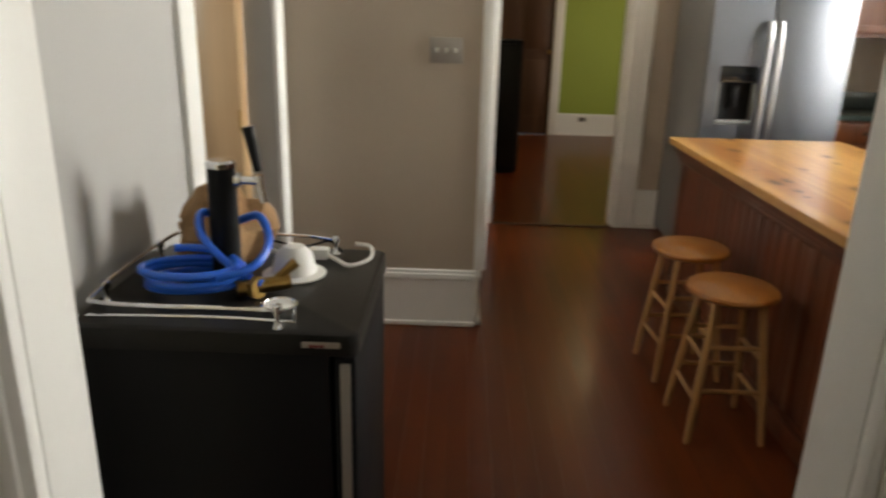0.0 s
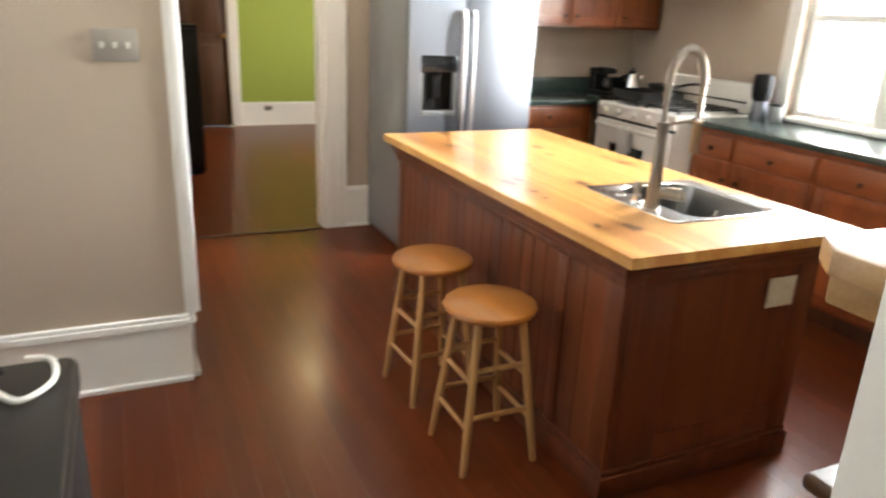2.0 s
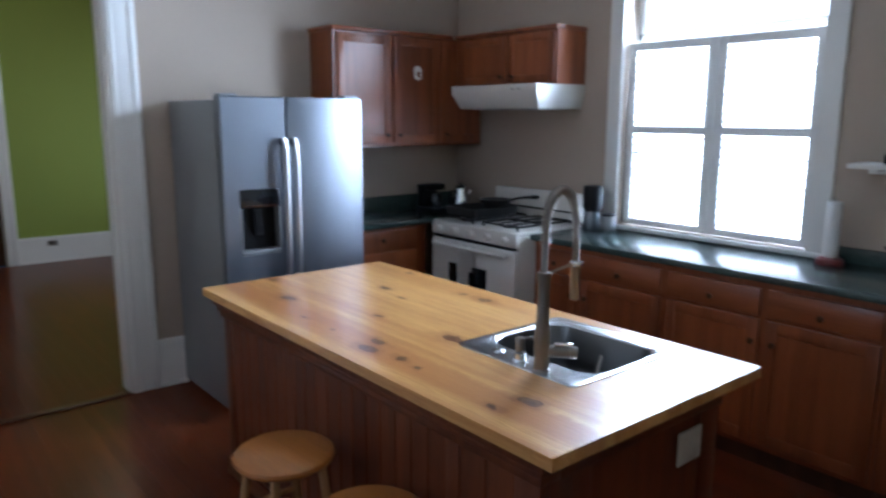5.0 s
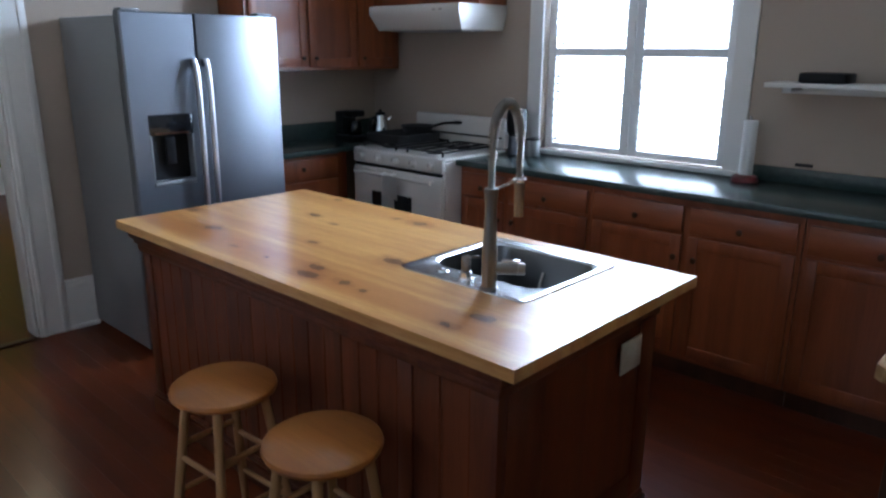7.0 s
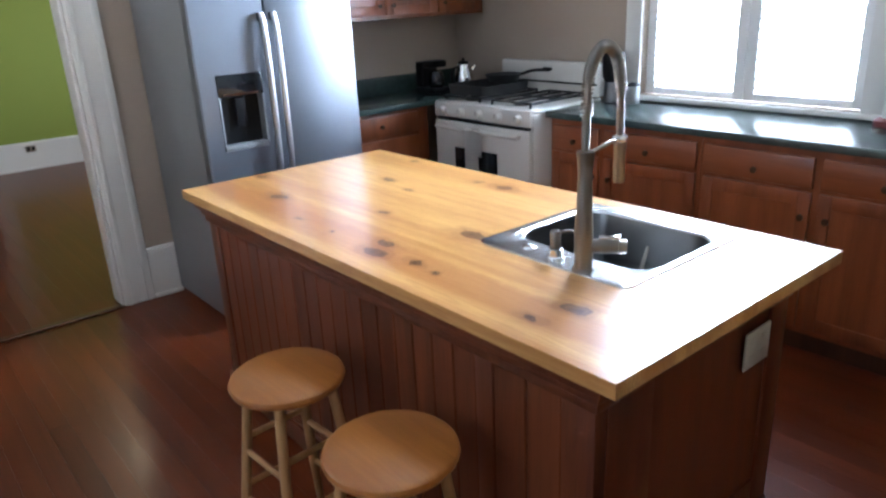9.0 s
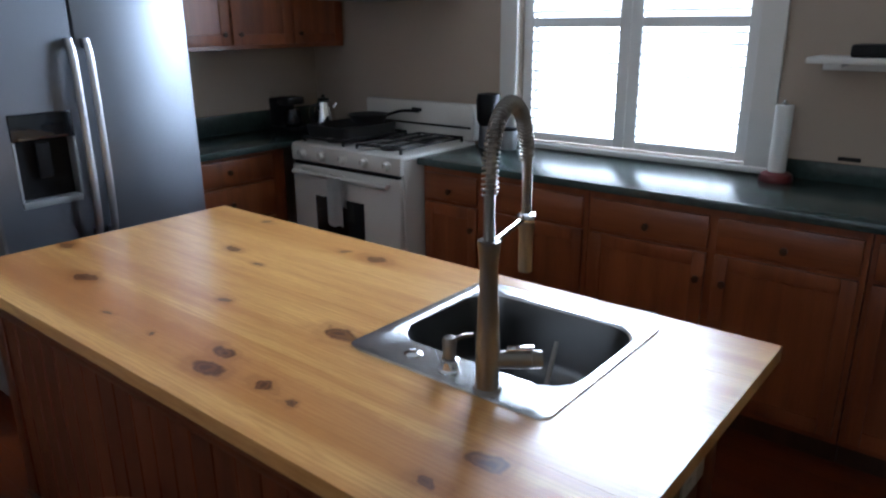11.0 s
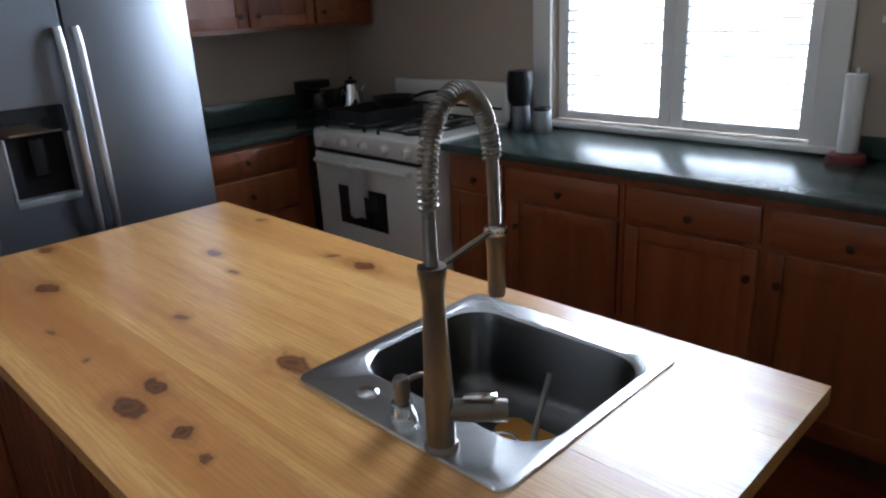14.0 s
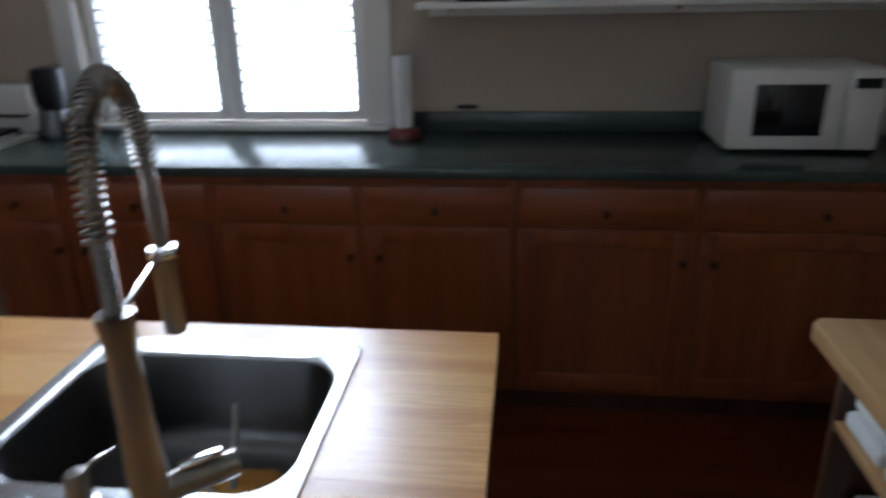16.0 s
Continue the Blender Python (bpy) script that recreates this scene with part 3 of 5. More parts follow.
shift = Vector((0.23, 0, 0))
far_door = thing("far_door", (-0.6, FY, 0), "dark brown panelled door closed in the far wall", "door")
part("leaf", box(-1.15, FY + 0.02, 0.01, -0.2, FY + 0.06, 2.58, 0.004), DARK_WOOD, far_door)
for x0, x1 in ((-1.06, -0.72), (-0.64, -0.3)):
    for z0, z1 in ((0.25, 1.0), (1.15, 2.42)):
        part("panel", box(x0, FY + 0.008, z0, x1, FY + 0.022, z1, 0.006), DARK_WOOD, far_door)
part("knob", lathe((-0.255, FY + 0.02, 1.12), [(0.014, 0), (0.014, -0.035), (0.032, -0.05), (0.03, -0.07), (0, -0.08)], 14, None, "y"), BRASS, far_door)
transom = thing("transom_panel", (-0.6, FY, 2.6), "cream painted transom panel above the far door", "transom")
part("panel", box(-1.15, FY + 0.01, 2.584, -0.2, FY + 0.05, 2.975, 0.004), CREAM, transom)
shift = Vector((0, 0, 0))
casing("trim_far_door", [(0.03, FY - 0.026, 0, 0.17, FY - 0.001, 2.98), (-1.05, FY - 0.026, 0, -0.92, FY - 0.001, 2.98)], "white casing beside the dark door")

# ---------------------------------------------------------------- north room things
shift = Vector((0.04, 0, 0))
cab = thing("tall_speaker_cabinet", (-0.92, 5.9, 0), "tall black cabinet standing on the wood floor", "cabinet")
part("body", box(-1.16, 5.72, 0.03, -0.69, 6.15, 1.345, 0.008), BLACK, cab)
part("front_panel", box(-1.13, 5.705, 0.08, -0.72, 5.722, 1.31, 0.005), BLACK_TOP, cab)
part("plinth", box(-1.14, 5.74, 0, -0.71, 6.13, 0.03), BLACK, cab)
shift = Vector((0.04, 0, 0))
lamp = thing("ceiling_light", (0.57, 6.5, TOP), "warm lit glass ceiling light on a short stem", "ceiling light")
part("canopy", lathe((0.57, 6.5, TOP - 0.03), [(0.0, 0), (0.05, 0.0), (0.07, 0.03), (0.0, 0.03)], 24), BRASS, lamp)
part("stem", rod((0.57, 6.5, 2.985), (0.57, 6.5, TOP - 0.03), 0.01), BRASS, lamp)
part("shade", lathe((0.57, 6.5, 2.84), [(0.0, 0.0), (0.06, 0.008), (0.11, 0.05), (0.12, 0.09), (0.09, 0.135), (0.03, 0.15), (0.0, 0.15)], 28), BULB, lamp)
glow_lamp = bpy.data.lights.new("ceiling_bulb", "POINT")
glow_lamp.energy, glow_lamp.color, glow_lamp.shadow_soft_size = 18, (1.0, 0.78, 0.45), 0.13
new("ceiling_bulb", glow_lamp).location = (0.57, 6.5, 2.75)
shift = Vector((0.2, 0, 0))
gout = thing("wall_outlet", (0.34, FY - 0.02, 0.18), "small ivory outlet plate on the baseboard", "outlet")
part("plate", box(0.285, FY - 0.024, 0.185, 0.395, FY - 0.0185, 0.255, 0.002), PLATE, gout)
for x in (0.315, 0.365):
    part("socket", box(x - 0.014, FY - 0.027, 0.2, x + 0.014, FY - 0.0238, 0.24, 0.001), BLACK, gout)

# ---------------------------------------------------------------- wall plates
shift = Vector((0, 0, 0))
sw = thing("light_switch", (-1.375, NOOK_Y, 1.33), "grey metal three gang light switch plate", "light switch")
part("plate", box(-1.458, NOOK_Y - 0.008, 1.328, -1.293, NOOK_Y - 0.0005, 1.452, 0.003), PLATE, sw)
for x in (-1.422, -1.376, -1.33):
    part("toggle", box(x - 0.006, NOOK_Y - 0.022, 1.38, x + 0.006, NOOK_Y - 0.0075, 1.402, 0.002), WHITE_PLASTIC, sw)

# ---------------------------------------------------------------- island
ZT = 0.88
IX, IY = 1.047, 2.275
island = thing("kitchen_island", (0.5, 1.1, 0), "red brown stained island with a beadboard side and panelled end", "kitchen island")
BX0, BX1, BY0, BY1 = 0.085, 0.965, 0.115, 2.20
part("body", box(BX0 + 0.012, BY0 + 0.012, 0.03, BX1, BY1, ZT - 0.2), CHERRY, island)
plinth = part("plinth", box(BX0 - 0.03, BY0 - 0.03, 0, BX1 + 0.02, BY1 + 0.02, 0.085, 0.006), CHERRY, island)
part("plinth_cap", box(BX0 - 0.02, BY0 - 0.02, 0.085, BX1 + 0.012, BY1 + 0.012, 0.105, 0.008), CHERRY, island)
# boards of the long side
part("corner_stile", box(BX0 - 0.012, BY0 - 0.012, 0.105, BX0 + 0.03, BY0 + 0.088, 0.745, 0.003), CHERRY, island)
part("corner_stile", box(BX0 - 0.012, BY1 - 0.07, 0.105, BX0 + 0.03, BY1 + 0.006, 0.745, 0.003), CHERRY, island)
part("corner_stile", box(BX0 - 0.012, 0.435, 0.105, BX0 + 0.01, 0.50, 0.745, 0.003), CHERRY, island)
starts = [BY0 + 0.09, BY0 + 0.09 + 0.1165] + [0.502 + 0.0903 * k for k in range(18)]
board_mesh = {}
for y0, wd in zip(starts, [0.114, 0.113] + [0.0878] * 18):
    if y0 + wd > BY1 - 0.06:
        break
    if wd not in board_mesh:
        board_mesh[wd] = mesh_of("board", box(-0.008, 0, -0.355, 0.008, wd, 0.355, 0.004, None, 1), CHERRY)
    o = new("board", board_mesh[wd])
    o.parent = island
    o.location = (BX0 - 0.5, y0 - 1.1, 0.473)
# end panel towards the entry
part("end_panel", box(BX0 + 0.03, BY0 - 0.006, 0.105, BX1 - 0.02, BY0 + 0.02, 0.745), CHERRY, island)
part("end_stile", box(BX0 + 0.03, BY0 - 0.014, 0.105, 0.295, BY0 - 0.004, 0.745, 0.003), CHERRY, island)
part("end_stile", box(BX1 - 0.09, BY0 - 0.014, 0.105, BX1 + 0.008, BY0 - 0.004, 0.745, 0.003), CHERRY, island)
part("end_rail", box(0.297, BY0 - 0.0135, 0.105, BX1 - 0.092, BY0 - 0.004, 0.2, 0.003), CHERRY, island)
# stepped moulding under the top
for k, (out, z0, z1) in enumerate(((0.014, 0.745, 0.775), (0.026, 0.775, 0.80), (0.042, 0.80, ZT - 0.0385))):
    bm = box(BX0 - out - 0.012, BY0 - out - 0.012, z0, BX0 + 0.06, BY1 + out, z1, 0.005)
    box(BX0 + 0.06, BY0 - out - 0.012, z0, BX1 + out * 0.6, BY0 + 0.06, z1, 0.005, bm)
    box(BX1 - 0.025, BY0 + 0.06, z0, BX1 + out * 0.6, BY1 + out, z1, 0.005, bm)
    box(BX0 + 0.06, BY1 - 0.06, z0, BX1 - 0.025, BY1 + out, z1, 0.005, bm)
    part("moulding", bm, CHERRY, island)
io = thing("island_outlet", (0.79, BY0 - 0.014, 0.59), "ivory double outlet plate on the island end", "outlet")
part("plate", box(0.725, BY0 - 0.021, 0.60, 0.862, BY0 - 0.0142, 0.705, 0.003), IVORY, io)
for x in (0.76, 0.827):
    for z in (0.625, 0.672):
        part("socket", box(x - 0.016, BY0 - 0.0225, z - 0.013, x + 0.016, BY0 - 0.0205, z + 0.013, 0.001), IVORY, io)

# worktop planks with the sink cut out
SX0, SX1, SY0, SY1 = 0.483, 0.925, 0.287, 0.80
countertop = thing("island_worktop", (0.5, 1.1, ZT - 0.038), "thick knotty pine plank worktop with a clear varnish", "worktop")
zb = ZT - 0.038
part("plank", prism([(0, 0), (0.2725, 0), (0.2725, IY), (0, IY)], zb, ZT), PINE, countertop)
part("plank", prism([(0.2729, 0), (0.5635, 0), (0.5635, SY0), (SX0, SY0), (SX0, SY1), (0.5635, SY1), (0.5635, IY), (0.2729, IY)], zb, ZT), PINE, countertop)
part("plank", prism([(0.5640, 0), (0.8145, 0), (0.8145, SY0), (0.5640, SY0)], zb, ZT), PINE, countertop)
part("plank", prism([(0.5640, SY1), (0.8145, SY1), (0.8145, IY), (0.5640, IY)], zb, ZT), PINE, countertop)
part("plank", prism([(0.8150, 0), (IX, 0), (IX, IY), (0.8150, IY), (0.8150, SY1), (SX1, SY1), (SX1, SY0), (0.8150, SY0)], zb, ZT), PINE, countertop)


# ---------------------------------------------------------------- sink and faucet
def ring_at(x0, x1, y0, y1, r, z):
    return [(x, y, z) for x, y in outline((x0 + x1) / 2, (y0 + y1) / 2, (x1 - x0) / 2, (y1 - y0) / 2, r, 8)]


shift = Vector((0.008, 0.017, 0))
sink = thing("kitchen_sink", (0.66, 0.52, ZT), "single bowl stainless drop in sink set in the pine worktop", "sink")
part("rim", loft([ring_at(0.387, 0.960, 0.25, 0.80, 0.03, ZT + 0.0005), ring_at(0.389, 0.958, 0.252, 0.8150, 0.03, ZT + 0.005), ring_at(0.397, 0.950, 0.26, 0.79, 0.03, ZT + 0.0065),
                  ring_at(0.503, 0.905, 0.275, 0.780, 0.088, ZT + 0.004), ring_at(0.510, 0.898, 0.281, 0.774, 0.088, ZT - 0.002)], None, False), SINK, sink)
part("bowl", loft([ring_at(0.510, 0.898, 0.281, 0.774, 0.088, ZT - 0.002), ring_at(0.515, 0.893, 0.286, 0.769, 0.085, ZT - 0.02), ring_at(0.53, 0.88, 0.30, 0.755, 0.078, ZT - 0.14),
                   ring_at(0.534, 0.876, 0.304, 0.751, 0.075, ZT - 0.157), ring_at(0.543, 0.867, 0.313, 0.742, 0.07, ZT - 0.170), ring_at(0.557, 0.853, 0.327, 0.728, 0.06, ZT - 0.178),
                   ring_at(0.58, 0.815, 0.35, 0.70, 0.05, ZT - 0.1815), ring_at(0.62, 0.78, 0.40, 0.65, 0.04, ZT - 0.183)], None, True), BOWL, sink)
# thin orange brown patch with a wavy outline on the bowl bottom
residue = thing("sponge_residue", (0.76, 0.5, ZT - 0.178), "orange brown patch on the sink bottom", "residue")
orange_patch = loft([[(x, y, z) for x, y in outline(0.755, 0.47, hx, hy, min(hx, hy) * 0.9, 8)] for hx, hy, z in ((0.05, 0.11, ZT - 0.1825), (0.044, 0.10, ZT - 0.179), (0.02, 0.06, ZT - 0.1785))], None, True, True)
for v in orange_patch.verts:
    v.co.x += 0.012 * math.sin(v.co.y * 47)
part("orange_patch", orange_patch, SPICE, residue)
part("drain", lathe((0.70, 0.525, ZT - 0.182), [(0.045, 0), (0.045, 0.004), (0.036, 0.004), (0.03, 0.001), (0.0, 0.001)], 28), CHROME, sink)
part("hole_cap", lathe((0.447, 0.648, ZT + 0.0055), [(0.022, 0), (0.022, 0.003), (0.017, 0.006), (0.0, 0.007)], 24), CHROME, sink)

FX, FYY = 0.421, 0.427
AX, AY = 0.977, 0.212      # the way the arch leans out over the bowl


def over(u, z):
    return (FX + AX * u, FYY + AY * u, z)


def wound(line, turns, r, wire):
    """A spring of wire round a line of points."""
    out = []
    for k in range(turns * 12 + 1):
        f = k / (turns * 12) * (len(line) - 1.001)
        i = int(f)
        p, d = line[i].lerp(line[i + 1], f - i), (line[i + 1] - line[i]).normalized()
        across = Vector((-AY, AX, 0))
        up = d.cross(across)
        a = 2 * math.pi * k / 12
        out.append(p + (across * math.cos(a) + up * math.sin(a)) * r)
    return tube(out, wire, 6)


shift = Vector((0, 0, 0))
faucet = thing("spring_faucet", (FX, FYY, ZT + 0.006), "tall brushed nickel pull down spring faucet", "faucet")
part("base", lathe((FX, FYY, ZT + 0.005), [(0.031, 0), (0.031, 0.006), (0.027, 0.011), (0.025, 0.012)], 28), NICKEL, faucet)
part("column", lathe((FX, FYY, ZT + 0.016), [(0.0255, 0), (0.0255, 0.10), (0.023, 0.14), (0.020, 0.22), (0.0185, 0.265), (0.0215, 0.30), (0.0235, 0.312), (0.0235, 0.322), (0.012, 0.323)], 28), NICKEL, faucet)
valve = part("valve", rod((FX + 0.012, FYY - 0.012, 0.957), (FX + 0.062, FYY - 0.066, 0.955), 0.0195, seg=22), NICKEL, faucet)
part("valve_cap", rod((FX + 0.0625, FYY - 0.0665, 0.955), (FX + 0.078, FYY - 0.083, 0.954), 0.0205, 0.0195, seg=22), NICKEL, valve)
# short lever plate, bright to stand in for the valve's top highlight
lever = box(-0.009, -0.058, -0.004, 0.009, 0.0, 0.004, 0.003)
lever.transform(Matrix.Translation((FX + 0.028, FYY - 0.028, 0.981)) @ Matrix.Rotation(radians(42), 4, "Z"))
part("lever", lever, CHROME, valve, "small flat lever, bright like the highlight on the valve")
arch = spline([over(0, 1.20), over(0, 1.29), over(0.004, 1.38), over(0.035, 1.447), over(0.10, 1.476), over(0.165, 1.447), over(0.200, 1.38), over(0.208, 1.30), over(0.210, 1.225)], 14)
part("hose", tube(arch, 0.0085, 10), NICKEL, faucet)
rise = [p for p in arch if p.z < 1.312 and (p - Vector(over(0, p.z))).length < 0.03]
fall = [p for p in arch if p.z < 1.352 and (p - Vector(over(0.21, p.z))).length < 0.03]
loose = arch[len(rise) - 1:len(arch) - len(fall) + 1]
part("spring", wound(loose, 46, 0.0150, 0.0024), NICKEL, faucet)
part("inner_spring", wound(rise, 26, 0.0100, 0.0018), NICKEL, faucet)
part("inner_spring", wound(fall, 28, 0.0100, 0.0018), NICKEL, faucet)
part("spray_head", lathe(over(0.212, 1.087), [(0.0, 0), (0.0150, 0.0), (0.0165, 0.004), (0.0165, 0.095), (0.0180, 0.100), (0.0180, 0.130), (0.011, 0.134), (0.0, 0.134)], 24), NICKEL, faucet)
part("arm", tube([over(0.018, 1.208), over(0.10, 1.212), over(0.195, 1.216)], 0.0055, 10), CHROME, faucet)
part("clip", lathe(over(0.212, 1.206), [(0.020, 0), (0.022, 0.003), (0.022, 0.013), (0.020, 0.016)], 24), CHROME, faucet)
shift = Vector((0.008, 0.022, 0))
soap = thing("soap_dispenser", (0.432, 0.522, ZT + 0.006), "brushed nickel soap pump beside the faucet", "soap dispenser")
part("base", lathe((0.432, 0.522, ZT + 0.0055), [(0.026, 0), (0.026, 0.006), (0.021, 0.01), (0.019, 0.028), (0.021, 0.032), (0.013, 0.034)], 24), CHROME, soap)
part("pump", lathe((0.432, 0.522, ZT + 0.038), [(0.011, 0), (0.015, 0.004), (0.016, 0.045), (0.013, 0.052), (0.0, 0.054)], 22), NICKEL, soap)
part("spout", tube(spline([(0.44, 0.522, ZT + 0.078), (0.47, 0.516, ZT + 0.08), (0.50, 0.51, ZT + 0.073)], 6), 0.005, 10), NICKEL, soap)
brush = thing("dish_brush", (0.70, 0.60, ZT - 0.18), "grey handled dish brush leaning in the sink", "dish brush")
part("handle", rod((0.72, 0.45, ZT - 0.165), (0.80, 0.46, ZT - 0.04), 0.007, 0.006, seg=10), PLATE, brush)
# unseen head; its orange colour stands in for a warm glint in the bowl
part("head", box(0.69, 0.42, ZT - 0.182, 0.745, 0.475, ZT - 0.16, 0.006), SPICE, brush)


# ---------------------------------------------------------------- stools
shift = Vector((0, 0, 0))


def bar_stool(cx, cy):
    s = thing("bar_stool", (cx, cy, 0), "round seat wooden bar stool with pale turned legs", "stool", "stools at the island")
    part("seat", lathe((cx, cy, 0.541), [(0.0, 0), (0.162, 0), (0.174, 0.007), (0.178, 0.016), (0.175, 0.026), (0.164, 0.033), (0.0, 0.034)], 48), STOOL, s)
    top, foot = 0.09, 0.152
    for sx in (-1, 1):
        for sy in (-1, 1):
            a, b = Vector((cx + sx * foot, cy + sy * foot, 0)), Vector((cx + sx * top, cy + sy * top, 0.543))
            bm = rod(a, a.lerp(b, 0.3), 0.0125, 0.017, 14)
            rod(a.lerp(b, 0.3), b, 0.017, 0.0155, 14, bm)
            part("leg", bm, STOOL_LEG, s)

    def corner(sx, sy, z):
        k = z / 0.543
        h = foot + (top - foot) * k
        return (cx + sx * h, cy + sy * h, z)
    for z in (0.165, 0.325):
        for sx in (-1, 1):
            part("rung", rod(corner(sx, -1, z), corner(sx, 1, z), 0.0095, seg=10), STOOL_LEG, s)
    for z in (0.205, 0.37):
        for sy in (-1, 1):
            part("rung", rod(corner(-1, sy, z), corner(1, sy, z), 0.0095, seg=10), STOOL_LEG, s)
    return s


first = bar_stool(-0.178, 0.548)
copy_thing(first, pose(-0.186, 1.078, FLOOR_Z, 0, 0, 4))

# ---------------------------------------------------------------- refrigerator
F0, F1, FS, FF = 0.335, 1.275, 0.742, 2.80
shift = Vector((0.01, 0.0, 0.033))
fridge = thing("refrigerator", (0.8, 3.2, 0), "stainless side by side refrigerator with an ice and water dispenser", "refrigerator")
part("body", box(F0 + 0.004, FF + 0.075, 0.03, F1 - 0.004, NW - 0.03, 1.765, 0.006), STEEL_SIDE, fridge)
D0, D1, DZ0, DZ1 = 0.43, 0.685, 0.865, 1.255
outer = [(F0, 0.08), (FS - 0.004, 0.08), (FS - 0.004, 1.785), (F0, 1.785)]
inner = [(D0, DZ0), (D1, DZ0), (D1, DZ1), (D0, DZ1)]
freezer = part("freezer_door", loft([[(x, FF + 0.068, z) for x, z in inner], [(x, FF + 0.068, z) for x, z in outer], [(x, FF + 0.008, z) for x, z in outer],
                                     [(x + (0.008 if x < 0.5 else -0.008), FF, z + (0.008 if z < 1 else -0.008)) for x, z in outer], [(x, FF, z) for x, z in inner],
                                     [(x, FF + 0.068, z) for x, z in inner]], None, False), STEEL, fridge)
cooler_door = part("fridge_door", box(FS + 0.004, FF, 0.08, F1, FF + 0.068, 1.785, 0.010), STEEL, fridge)
part("hinge_cover", box(F0 + 0.02, FF + 0.02, 1.786, F0 + 0.12, FF + 0.1, 1.80, 0.004), STEEL_SIDE, fridge)
part("hinge_cover", box(F1 - 0.12, FF + 0.02, 1.786, F1 - 0.02, FF + 0.1, 1.80, 0.004), STEEL_SIDE, fridge)
part("toe_grille", box(F0 + 0.01, FF + 0.03, 0.0, F1 - 0.01, FF + 0.07, 0.075, 0.003), BLACK, fridge)
disp = part("dispenser", box(D0, FF + 0.06, DZ0, D1, FF + 0.066, DZ1), BLACK, freezer, "black recessed dispenser niche")
part("control_panel", box(D0 + 0.003, FF - 0.004, 1.145, D1 - 0.003, FF + 0.05, DZ1 - 0.003, 0.004), GLASS_DARK, disp)
part("display_bar", box(D0 + 0.03, FF - 0.0052, 1.15, D1 - 0.03, FF - 0.003, 1.158), CHROME, disp)
part("paddle", box(0.53, FF + 0.03, 0.98, 0.59, FF + 0.045, 1.13, 0.008), BLACK, disp)
part("tray", box(D0 + 0.003, FF - 0.006, DZ0 + 0.001, D1 - 0.003, FF + 0.058, DZ0 + 0.03, 0.006), STEEL_SIDE, disp)
for sx in (0, 1):
    part("niche_side", box(D0 if sx == 0 else D1 - 0.012, FF - 0.003, DZ0 + 0.03, D0 + 0.012 if sx == 0 else D1, FF + 0.058, 1.145, 0.003), STEEL_SIDE, disp)
for x, owner in ((0.708, freezer), (0.777, cooler_door)):
    bar = spline([(x, FF - 0.03, 0.70), (x, FF - 0.052, 0.80), (x, FF - 0.058, 1.15), (x, FF - 0.052, 1.45), (x, FF - 0.030, 1.545)], 6)
    bm = bmesh.new()
    loops = [[(p.x + 0.015 * c, p.y + 0.010 * s, p.z) for c, s in ((1, .6), (.6, 1), (-.6, 1), (-1, .6), (-1, -.6), (-.6, -1), (.6, -1), (1, -.6))] for p in bar]
    h = part("handle", loft(loops, bm, True, True), HANDLE, owner, "polished bowed steel handle")
    for z in (0.72, 1.525):
        part("mount", box(x - 0.012, FF - 0.034, z - 0.02, x + 0.012, FF, z + 0.02, 0.004), STEEL, h)


# ---------------------------------------------------------------- cabinets
def knob_at(x, y, z, nx, ny, parent):
    if nx:
        bm = lathe((x, y, z), [(0.007, 0), (0.006, 0.012 * nx), (0.0145, 0.017 * nx), (0.0145, 0.023 * nx), (0.0, 0.028 * nx)], 14, None, "x")
    else:
        bm = lathe((x, y, z), [(0.007, 0), (0.006, 0.012 * ny), (0.0145, 0.017 * ny), (0.0145, 0.023 * ny), (0.0, 0.028 * ny)], 14, None, "y")
    return part("knob", bm, KNOB, parent)


def front_e(name, y0, y1, z0, z1, x, parent, knob, mat, frame_w=0.0):
    """A cabinet front that faces west, with an optional frame round a recessed panel."""
    if frame_w:
        d = part(name, box(x + 0.007, y0 + frame_w - 0.002, z0 + frame_w - 0.002, x + 0.017, y1 - frame_w + 0.002, z1 - frame_w + 0.002), mat, parent)
        part("stile", box(x, y0, z0, x + 0.018, y0 + frame_w, z1, 0.003), mat, d)
        part("stile", box(x, y1 - frame_w, z0, x + 0.018, y1, z1, 0.003), mat, d)
        part("rail", box(x + 0.0005, y0 + frame_w, z0, x + 0.018, y1 - frame_w, z0 + frame_w, 0.003), mat, d)
        part("rail", box(x + 0.0005, y0 + frame_w, z1 - frame_w, x + 0.018, y1 - frame_w, z1, 0.003), mat, d)
    else:
        d = part(name, box(x, y0, z0, x + 0.018, y1, z1, 0.006), mat, parent)
    knob_at(x, knob[0], knob[1], -1, 0, d)
    return d


